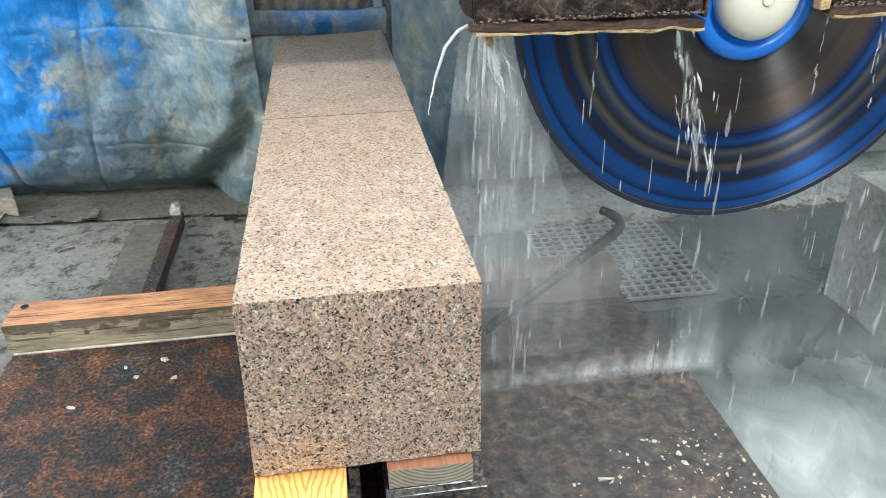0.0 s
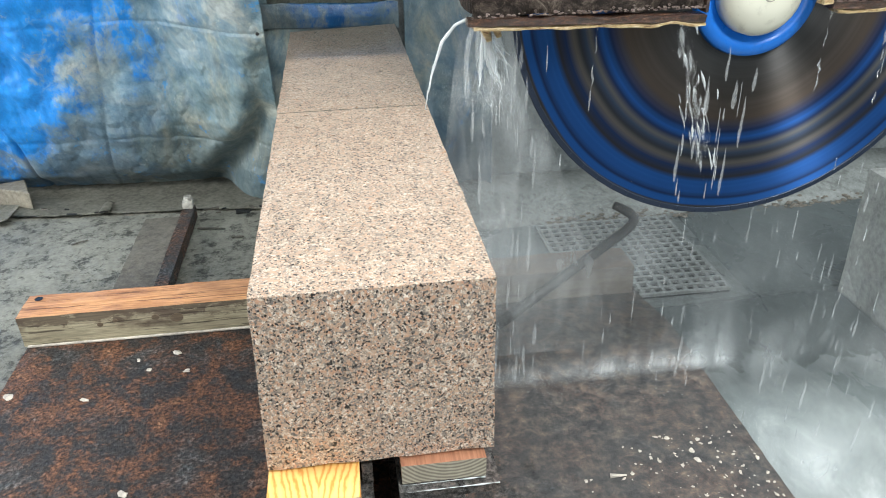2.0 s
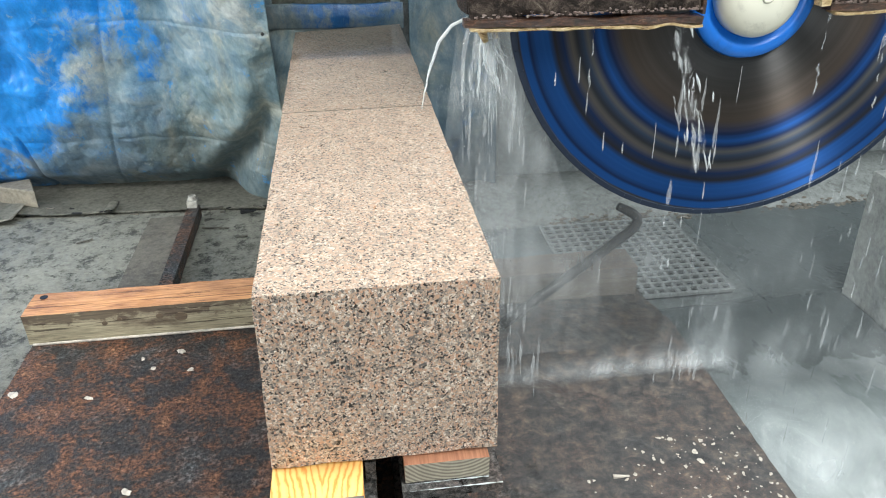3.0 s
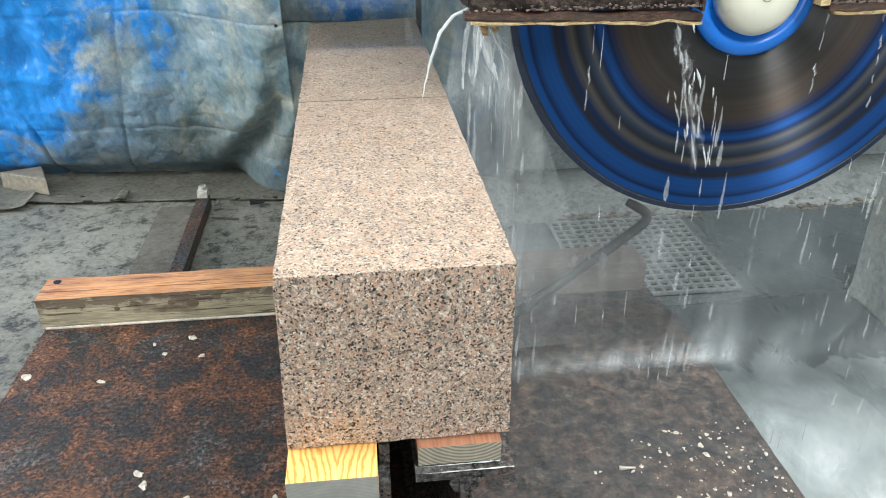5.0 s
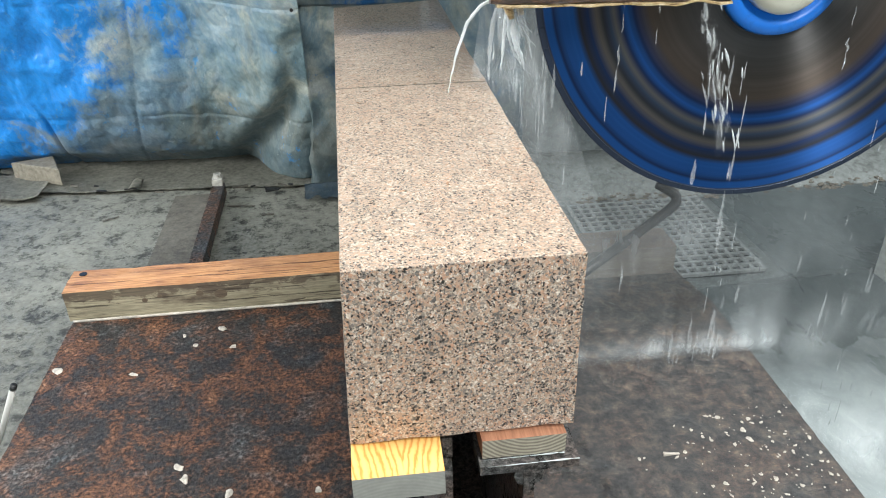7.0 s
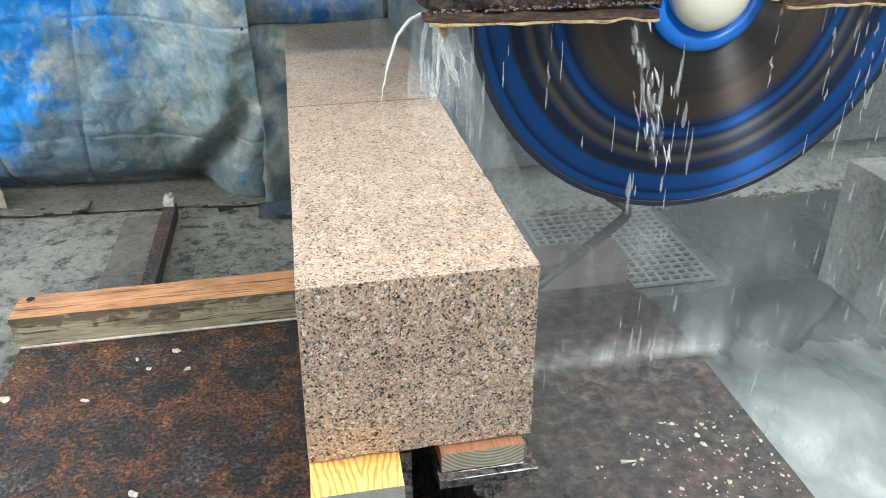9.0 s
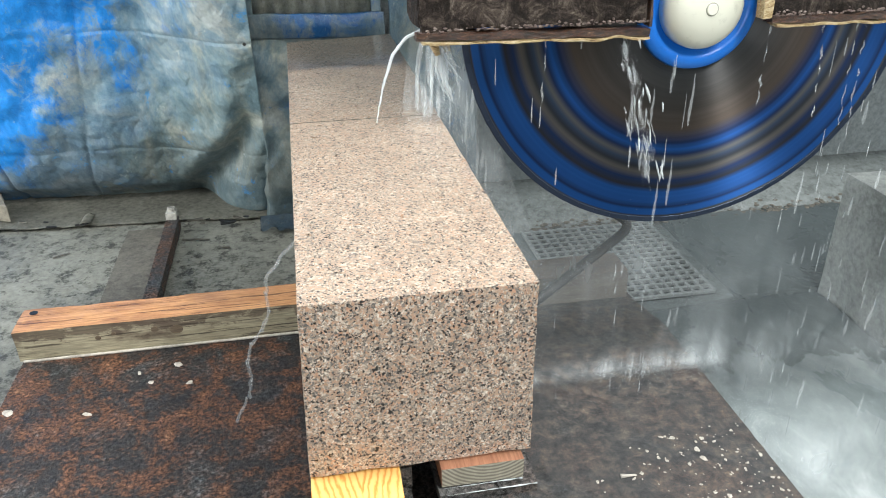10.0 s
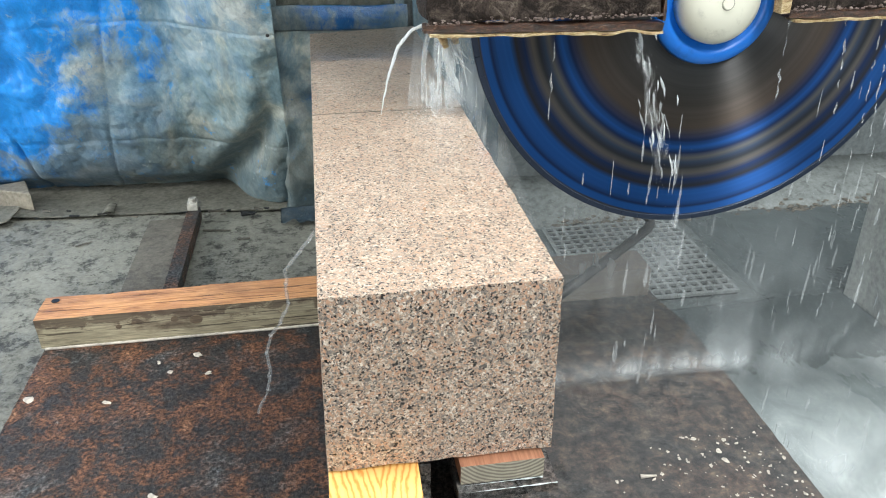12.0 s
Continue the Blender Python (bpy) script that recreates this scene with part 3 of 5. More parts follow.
def sheet(nx, nz, place, thick=0.004):
    """A cloth sheet from a function of u, v in 0..1, closed with a thickness away from the camera."""
    own = bmesh.new()
    grid = [[own.verts.new(place(i / nx, j / nz)) for j in range(nz + 1)] for i in range(nx + 1)]
    for i in range(nx):
        for j in range(nz):
            own.faces.new((grid[i][j], grid[i + 1][j], grid[i + 1][j + 1], grid[i][j + 1]))
    bmesh.ops.recalc_face_normals(own, faces=own.faces[:])
    own.normal_update()
    own.faces.ensure_lookup_table()
    if own.faces[0].normal.y > 0:
        bmesh.ops.reverse_faces(own, faces=own.faces[:])
    bmesh.ops.solidify(own, geom=own.faces[:], thickness=thick)
    return own


def smooth01(a, b, x):
    t = min(1.0, max(0.0, (x - a) / (b - a)))
    return t * t * (3 - 2 * t)


FZ = -0.28          # the shop floor; the cart's plate is at 0
# ---- the place: floor, walls, roof ----


def build_shell():
    def ground(u, v):
        x, y = -4.0 + 8.0 * u, -5.0 + 9.0 * v
        return Vector((x, y, FZ + 0.006 * noise.noise(Vector((x * 2, y * 2, 0)))))
    own = bmesh.new()
    n = 200
    g = [[own.verts.new(ground(i / n, j / n)) for j in range(n + 1)] for i in range(n + 1)]
    for i in range(n):
        for j in range(n):
            f = own.faces.new((g[i][j], g[i + 1][j], g[i + 1][j + 1], g[i][j + 1]))
            q = f.calc_center_median()
            f.material_index = 1 if q.x > 0.25 + 0.35 * noise.noise(Vector((q.x * 1.3, q.y * 1.3, 7))) + (0.25 if q.y < -0.5 else 0) else 0
    thing("floor", own, [FLOOR, WETFLOOR], "grey concrete workshop floor, silted and partly wet", "floor", kind="structure", smooth=True)
    thing("ground", box(-300, 300, -300, 300, FZ - 0.12, FZ - 0.05), FLOOR, "grey yard ground round the workshop", "ground", kind="structure")
    bm = box(0.37, 1.32, 2.42, 2.54, FZ - 0.04, 1.0)
    box(1.32, 4.0, 2.42, 2.54, FZ - 0.04, 3.0, bm=bm)
    box(-0.92, 1.32, 2.42, 2.54, 1.06, 3.0, bm=bm)
    thing("wall_north", bm, WALL, "grey stained rear wall, wet with slurry", "wall", kind="structure")
    thing("wall_north_2", box(-4.0, -0.17, 3.05, 3.17, FZ - 0.04, 3.0), WALL, "grey wall behind the tarpaulin", "wall", kind="structure")
    # a sloping bank of pale concrete along the rear wall
    own = bmesh.new()
    n = 160
    rows = []
    for i in range(n + 1):
        x = 0.45 + 3.55 * i / n
        w = 0.012 * noise.noise(Vector((x * 9, 0, 3))) + 0.006 * noise.noise(Vector((x * 31, 0, 3)))
        rows.append([own.verts.new((x, y + w * f, z)) for y, z, f in ((2.095, FZ - 0.02, 1), (2.10, FZ + 0.012, 1), (2.13, FZ + 0.035, 1), (2.25, FZ + 0.075, 0.4), (2.419, FZ + 0.11, 0), (2.419, FZ - 0.02, 0))])
    for a, b in zip(rows, rows[1:]):
        for q in range(5):
            own.faces.new((a[q], b[q], b[q + 1], a[q + 1]))
    for e in (rows[0], rows[-1][::-1]):
        own.faces.new(e)
    bmesh.ops.recalc_face_normals(own, faces=own.faces[:])
    thing("trim", own, BANK, "pale stained concrete bank along the rear wall", "bank", kind="structure", smooth=True)
    rnd = random.Random(21)
    own = bmesh.new()
    for i in range(420):
        x, y = 0.95 + 1.9 * rnd.random() ** 1.2, 2.085 + rnd.gauss(0, 0.022)
        r = rnd.choice((0.003, 0.004, 0.006, 0.009))
        bmesh.ops.create_icosphere(own, subdivisions=1, radius=r, matrix=Matrix.Translation((x, y, FZ + 0.012 + max(0, y - 2.09) * 0.5)) @ Matrix.Diagonal((1.6, 1.2, 0.6, 1)))
    thing("gravel", own, BOARD, "dark crumbs of sludge along the bank's foot", "gravel", kind="stuff")
    bm = box(-4.1, -4.0, -5, 0.7, FZ - 0.04, 3.0)
    box(-4.1, -4.0, 2.75, 3.17, FZ - 0.04, 3.0, bm=bm)
    box(-4.1, -4.0, 0.7, 2.75, 2.5, 3.0, bm=bm)
    thing("wall_west", bm, WALL, "grey side wall, unseen, with an opening added for the side lamp", "wall", kind="structure")
    # unseen slab on two bearers, added to shade the far end of the stone
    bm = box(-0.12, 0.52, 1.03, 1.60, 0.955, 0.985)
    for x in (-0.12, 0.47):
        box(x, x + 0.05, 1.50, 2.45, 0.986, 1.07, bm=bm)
    thing("shade_slab", bm, WALL, "low grey slab, unseen, added to shade the stone's far end", "ceiling", kind="structure")
    bm = box(4.0, 4.1, -5, -1.4, FZ - 0.04, 3.0)
    box(4.0, 4.1, 1.8, 3.17, FZ - 0.04, 3.0, bm=bm)
    box(4.0, 4.1, -1.4, 1.8, 2.6, 3.0, bm=bm)
    box(4.0, 4.1, -1.4, 1.8, FZ - 0.04, 0.6, bm=bm)
    thing("wall_east", bm, WALL, "grey side wall, unseen, with an opening added for the east lamp", "wall", kind="structure")
    bm = box(-4.1, 4.1, -5, -2.65, 3.0, 3.1)
    box(-4.1, 4.1, -0.85, -0.2, 3.0, 3.1, bm=bm)
    box(-4.1, 1.05, -2.65, -0.85, 3.0, 3.1, bm=bm)
    box(1.45, 4.1, -2.65, -0.85, 3.0, 3.1, bm=bm)
    box(-4.1, 4.1, 0.5, 3.5, 3.0, 3.1, bm=bm)
    box(-4.1, -1.95, -0.2, 0.5, 3.0, 3.1, bm=bm)
    box(2.35, 4.1, -0.2, 0.5, 3.0, 3.1, bm=bm)
    thing("ceiling", bm, WALL, "grey workshop roof with two openings, the second added for its lamp", "ceiling", kind="structure")
    bm = box(-4.1, -2.85, -5.1, -5.0, FZ, 3.0)
    box(1.05, 4.1, -5.1, -5.0, FZ, 3.0, bm=bm)
    box(-2.85, 1.05, -5.1, -5.0, 2.7, 3.0, bm=bm)
    thing("wall_south", bm, WALL, "grey front wall with a wide open doorway", "wall", kind="structure")
    thing("splash_wall", fine_box(1.83, 1.98, -0.6, 1.38, FZ, 0.2, 0.12, 0.004, bevel=0.01), SPLASHWALL,
          "low grey concrete splash wall, wet", "wall", kind="structure")


build_shell()


def build_tarps():
    def hang(u, v):
        x, z = -2.1 + 1.96 * u, FZ + 0.012 + 2.6 * v * (0.5 + 0.5 * smooth01(-0.85, -1.0, -2.1 + 1.96 * u))
        y = 2.82 - 0.42 * (min(z, 0.75) + 0.28) - 0.10 * (smooth01(0.75, 1.2, z))
        y -= 0.26 * smooth01(-0.62, -0.18, x)
        # loose belly and the deep valley beside the pillar
        k = math.exp(-((x + 0.78) / 0.36) ** 2) * math.exp(-((z - 0.02) / 0.34) ** 2)
        y -= 0.10 * k
        vx = -0.165 - 0.05 * smooth01(0.62, 0.2, z) - 0.26 * smooth01(0.22, -0.32, z)
        y += (0.085 + 0.03 * smooth01(-0.28, -0.12, z)) * math.exp(-((x - vx) / (0.05 + 0.045 * smooth01(0.25, -0.2, z))) ** 2) * smooth01(0.45, 0.05, z)
        # tucked hem
        y += 0.07 * smooth01(-0.16, -0.27, z) * (1 - smooth01(-0.5, -0.3, x))
        # folding creases from its package
        cx = -0.915 + 0.17 * z
        y += 0.013 * math.exp(-abs(x - cx) / 0.007)
        y += 0.02 * math.exp(-((x + 1.31 + 0.1 * z) / 0.010) ** 2) * smooth01(0.1, 0.0, z)
        for zz in (0.56, 0.035, 1.1):
            y += 0.007 * math.exp(-abs(z - zz - 0.010 * math.sin(x * 6) - 0.006 * noise.noise(Vector((x * 9, zz, 0)))) / 0.006)
        p = Vector((x * 1.3, z * 1.1, 2.0))
        y += 0.050 * noise.noise(p * 2.2) + 0.026 * noise.noise(p * 6.0) + 0.010 * noise.ridged_multi_fractal(p * 4.5, 0.9, 2.0, 4, 1.0, 2.0)
        return Vector((x, y, z))
    tarp = thing("tarpaulin", sheet(400, 280, hang, 0.003), TARP, "blue tarpaulin hung as a curtain, caked with grey silt and creased", "tarpaulin", smooth=True)

    for x, z in ((-0.165, 0.553),):
        y = hang((x + 2.1) / 1.96, (z - FZ - 0.012) / 1.3).y
        part("eyelet", lathe_y([(0.003, -0.003), (0.006, -0.003), (0.007, 0.002), (0.003, 0.002)], 14), BLACKBAR, tarp, "black eyelet", True, pose(x, y - 0.004, z))

    def wrap(u, v):
        # round the pillar: left side, front, right side
        z = FZ + 0.006 + 0.815 * v
        s = u * 1.12
        if s < 0.3:
            x, y = -0.155, 2.72 - s
        elif s < 0.82:
            x, y = -0.155 + (s - 0.3), 2.42
        else:
            x, y = 0.365, 2.42 + (s - 0.82)
        lean = -0.06 * smooth01(-0.28, 0.5, z)
        p = Vector((s * 2, z * 1.6, 9.0))
        w = 0.035 * noise.noise(p * 2.6) + 0.018 * noise.noise(p * 7)
        if 0.3 <= s < 0.82:
            return Vector((x + 0.02 * noise.noise(p * 4), y + lean + w, z))
        return Vector((x + w, y + lean, z))
    pillar = empty("wrapped_pillar", "square pillar wrapped in dirty blue tarpaulin behind the stone", "pillar", m=pose(0, 0, 0))
    part("core", box(-0.12, 0.33, 2.47, 2.70, FZ, 0.53, 0.01), WALL, pillar, "grey concrete core")
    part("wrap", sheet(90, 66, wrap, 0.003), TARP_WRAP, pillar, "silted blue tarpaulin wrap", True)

    def hem(u, v):
        x, y = -0.20 + 0.26 * u, 2.295 + 0.09 * v + 0.05 * noise.noise(Vector((u * 7, 2, 0))) * (1 - v)
        return Vector((x, y, FZ + 0.020 + 0.03 * v * v + 0.014 * abs(noise.noise(Vector((x * 16, y * 14, 6))))))
    own = bmesh.new()
    g = [[own.verts.new(hem(i / 40, j / 14)) for j in range(15)] for i in range(41)]
    for i in range(40):
        for j in range(14):
            own.faces.new((g[i][j], g[i + 1][j], g[i + 1][j + 1], g[i][j + 1]))
    bmesh.ops.solidify(own, geom=own.faces[:], thickness=0.003)
    part("hem", own, TARP_HEM, pillar, "frayed blue hem spread on the floor", True)

    def band(u, v):
        x, z = -0.168 + 0.545 * u, 0.542 + 0.098 * v
        p = Vector((x * 3, z * 3, 4))
        return Vector((x, 2.335 + 0.022 * noise.noise(p * 2.5) - 0.012 * math.sin(v * math.pi), z - 0.014 * u + 0.006 * noise.noise(p * 3)))
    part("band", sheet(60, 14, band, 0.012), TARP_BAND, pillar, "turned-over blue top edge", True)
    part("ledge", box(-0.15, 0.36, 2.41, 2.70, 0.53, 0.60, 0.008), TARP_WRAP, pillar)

    def rear(u, v):
        x, z = 0.40 + 0.36 * u, FZ + 0.008 + 1.26 * v
        p = Vector((x * 2.2, z * 0.8, 31.0))
        y = 2.362 + 0.020 * math.sin(x * 21 + 1.6 * noise.noise(p)) + 0.022 * noise.noise(p * 2.4) + 0.010 * noise.noise(Vector((x * 17, z * 6, 3)))
        y += 0.016 * math.exp(-((x - 0.475 - 0.03 * z) / 0.022) ** 2)
        return Vector((x + 0.012 * noise.noise(Vector((u * 2, z * 3, 8))), y, z))
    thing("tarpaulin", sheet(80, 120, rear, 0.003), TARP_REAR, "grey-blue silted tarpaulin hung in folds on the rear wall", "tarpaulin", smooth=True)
    # pale sheet window over the pillar
    w = empty("window_1", "pale frosted sheet window over the pillar", "window", m=pose(0, 0, 0))
    w["kind"] = "structure"
    bm = bmesh.new()
    n = 40
    rows = [[bm.verts.new((-0.13 + 0.46 * i / n, 2.385 + 0.010 * math.cos(i * 1.25), z)) for z in (0.615, 1.00)] for i in range(n + 1)]
    for a, b in zip(rows, rows[1:]):
        bm.faces.new((a[0], b[0], b[1], a[1]))
    bmesh.ops.solidify(bm, geom=bm.faces[:], thickness=0.003)
    pane = part("pane", bm, PANE, w, "ribbed translucent sheet", True)
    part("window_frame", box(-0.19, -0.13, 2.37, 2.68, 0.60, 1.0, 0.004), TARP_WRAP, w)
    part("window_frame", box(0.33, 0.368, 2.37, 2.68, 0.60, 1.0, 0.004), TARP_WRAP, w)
    part("window_frame", box(-0.95, 1.35, 2.60, 2.66, 1.0, 1.04, 0.004), WALL, w)


build_tarps()


def build_floor_things():
    def lay(u, v):
        x, y = -2.0 + 1.98 * u, 2.50 + 0.42 * v + 0.15 * (1 - u) - 0.05
        edge = 0.03 * noise.noise(Vector((x * 5, 1, 0))) * (1 - v)
        p = Vector((x * 4, y * 4, 0))
        return Vector((x, y + edge, FZ + 0.012 + 0.012 * max(0, noise.noise(p)) + 0.006 * noise.noise(p * 3)))
    own = bmesh.new()
    nx, ny = 110, 24
    g = [[own.verts.new(lay(i / nx, j / ny)) for j in range(ny + 1)] for i in range(nx + 1)]
    for i in range(nx):
        for j in range(ny):
            own.faces.new((g[i][j], g[i + 1][j], g[i + 1][j + 1], g[i][j + 1]))
    bmesh.ops.solidify(own, geom=own.faces[:], thickness=0.004)
    thing("floor_sheet", own, MAT_SHEET, "silt-covered sheet lying along the foot of the tarpaulin", "sheet", smooth=True)

    thing("plank", fine_box(-0.765, -0.60, 1.30, 2.42, FZ + 0.004, FZ + 0.022, 0.09, 0.002), BOARD,
          "thin silted board lying on the floor", "board")
    bar = empty("flat_bar", "rusty flat steel bar with a caked end bolt on the floor", "steel bar", m=pose(0, 0, 0))
    part("bar", fine_box(-0.598, -0.545, 1.28, 2.44, FZ + 0.004, FZ + 0.062, 0.1, 0.0015), BAR, bar)
    part("bolt", fine_box(-0.597, -0.551, 2.40, 2.455, FZ + 0.062, FZ + 0.092, 0.012, 0.004), BOLT, bar, "caked square bolt head")
    bm = tube([(-0.573, 2.43, FZ + 0.09), (-0.573, 2.43, FZ + 0.108)], 0.017, 8)
    part("nut", bm, BOLT, bar)

    # discarded folded board by the tarpaulin
    bm = bmesh.new()
    corners = ((-1.537, 2.735), (-1.291, 2.618), (-1.365, 2.79))
    low, top = [[bm.verts.new((x, y, z)) for x, y in corners] for z in (FZ + 0.016, FZ + 0.098)]
    bm.faces.new(low[::-1])
    bm.faces.new(top)
    for a in range(3):
        b = (a + 1) % 3
        bm.faces.new((low[a], low[b], top[b], top[a]))
    bmesh.ops.bevel(bm, geom=bm.edges[:], offset=0.004, segments=1, affect="EDGES")
    thing("offcut", bm, CARDBOARD, "dusty wedge-shaped offcut lying by the tarpaulin", "offcut")

    def scrap(u, v):
        x, y = -1.72 + 0.36 * u, 2.53 + 0.26 * v - 0.05 * u
        return Vector((x, y + 0.02 * math.sin(u * 7), FZ + 0.024 + 0.025 * (u - 0.6) ** 2 + 0.012 * noise.noise(Vector((x * 8, y * 8, 0)))))
    own = bmesh.new()
    g = [[own.verts.new(scrap(i / 16, j / 10)) for j in range(11)] for i in range(17)]
    for i in range(16):
        for j in range(10):
            own.faces.new((g[i][j], g[i + 1][j], g[i + 1][j + 1], g[i][j + 1]))
    bmesh.ops.solidify(own, geom=own.faces[:], thickness=0.003)
    thing("scrap_sheet", own, MAT_SHEET, "curled grey scrap of sheet on the floor", "scrap", smooth=True)
    rod = thing("rod", tube([(-0.963, 0.832, FZ + 0.012), (-0.88, 0.789, -0.12), (-0.803, 0.750, 0.026)], 0.0075, 10), ROD,
                "pale thin rod leaning beside the cart", "rod", smooth=True)
    part("tip", tube([(-0.803, 0.750, 0.0265), (-0.797, 0.747, 0.038)], 0.0082, 10), BLACKBAR, rod, "dark end cap", True)

    # drain grating
    grate = empty("drain_grating", "square-holed steel drain grating in the wet floor", "grating", m=pose(0, 0, 0))
    x0, x1, y0, y1, p = 0.90, 1.46, 1.45, 2.07, 0.04
    # solid dark slab just under the bars: the holes' shade is its colour
    part("pit", box(x0, x1, y0, y1, FZ - 0.045, FZ + 0.0085), PIT_SHADE, grate, "dark slab close under the bars, coloured as the shaded pit")
    k = 0
    while x0 + k * p <= x1 + 1e-6:
        part("bar", box(x0 + k * p - 0.0065, x0 + k * p + 0.0065, y0, y1, FZ + 0.009, FZ + 0.020, 0.001, seg=1), GRATE, grate)
        k += 1
    k = 0
    while y0 + k * p <= y1 + 1e-6:
        part("cross_bar", box(x0, x1, y0 + k * p - 0.0065, y0 + k * p + 0.0065, FZ + 0.0105, FZ + 0.0225, 0.001, seg=1), GRATE, grate)
        k += 1


build_floor_things()


def build_scraps():
    rnd = random.Random(12)
    for k in range(16):
        x = rnd.uniform(-0.50, -0.08) if k < 11 else rnd.uniform(-1.25, -0.6)
        y = rnd.uniform(2.36, 2.50) if k < 11 else rnd.uniform(2.45, 2.62)
        ln, w = rnd.uniform(0.02, 0.07), rnd.uniform(0.006, 0.016)
        bm = fine_box(-ln / 2, ln / 2, -w / 2, w / 2, 0, 0.008, 0.012, 0.004, k * 2.0, 0.004)
        thing("scrap", bm, BLACKBAR if k % 3 else BOARD, "dark torn scrap lying by the tarpaulin's foot", "scrap", "scraps on the floor", m=pose(x, y, FZ + 0.022, 0, 0, rnd.uniform(-40, 40)))
    for x, y, a, ln in ((-1.0, 2.26, 35, 0.07), (-0.62, 2.02, 10, 0.04), (-0.47, 2.30, -12, 0.12), (-0.35, 2.2, 5, 0.05)):
        bm = fine_box(-ln / 2, ln / 2, -0.006, 0.006, 0, 0.006, 0.012, 0.003, x * 9, 0.004)
        thing("splinter", bm, BOARD, "dark splinter of wood on the silted floor", "splinter", "scraps on the floor", m=pose(x, y, FZ + 0.004, 0, 0, a))

    def flap(u, v):
        x, y = -0.98 + 0.05 * u, 2.50 + 0.10 * v
        return Vector((x, y, FZ + 0.028 + 0.012 * math.sin(u * 3) + 0.004 * noise.noise(Vector((x * 30, y * 30, 0)))))
    own = bmesh.new()
    g = [[own.verts.new(flap(i / 6, j / 10)) for j in range(11)] for i in range(7)]
    for i in range(6):
        for j in range(10):
            own.faces.new((g[i][j], g[i + 1][j], g[i + 1][j + 1], g[i][j + 1]))
    bmesh.ops.solidify(own, geom=own.faces[:], thickness=0.003)
    thing("torn_strip", own, MAT_SHEET, "torn strip of silted sheet", "scrap", smooth=True)


build_scraps()


def build_cart():
    cart = empty("cart", "rusted steel plate cart under the stone", "cart", m=pose(0, 0, 0))
    # the plate: one sheet with a clipped rear corner
    bm = bmesh.new()
    outline = [(-0.775, -0.45), (0.965, -0.45), (0.972, 0.90), (0.945, 1.02), (0.93, 1.19), (-0.757, 1.19)]
    fine = []
    for (ax, ay), (bx, by) in zip(outline, outline[1:] + outline[:1]):
        n = max(1, int(math.hypot(bx - ax, by - ay) / 0.02))
        for i in range(n):
            x, y = ax + (bx - ax) * i / n, ay + (by - ay) * i / n
            w = 0.0022 * noise.noise(Vector((x * 30, y * 30, 5)))
            fine.append((x + w, y + w))
    top = bm.faces.new([bm.verts.new((x, y, 0.0)) for x, y in fine])
    out = bmesh.ops.extrude_face_region(bm, geom=[top])
    bmesh.ops.translate(bm, vec=(0, 0, -0.022), verts=[v for v in out["geom"] if isinstance(v, bmesh.types.BMVert)])
    bmesh.ops.recalc_face_normals(bm, faces=bm.faces[:])
    part("deck", bm, RUST, cart, "rust-patched steel deck plate")
    for y in (-0.3, 0.45, 1.08):
        part("crossbeam", box(-0.70, 0.90, y - 0.04, y + 0.04, -0.14, -0.0225, 0.004), DARKSTEEL, cart)
    for x in (-0.45, 0.62):
        for y in (-0.3, 1.08):
            bm = bmesh.new()
            bmesh.ops.create_cone(bm, cap_ends=True, segments=24, radius1=0.10, radius2=0.10, depth=0.05,
                                  matrix=pose(x, y, FZ + 0.1, 0, 90, 0))
            part("wheel", bm, DARKSTEEL, cart)


build_cart()


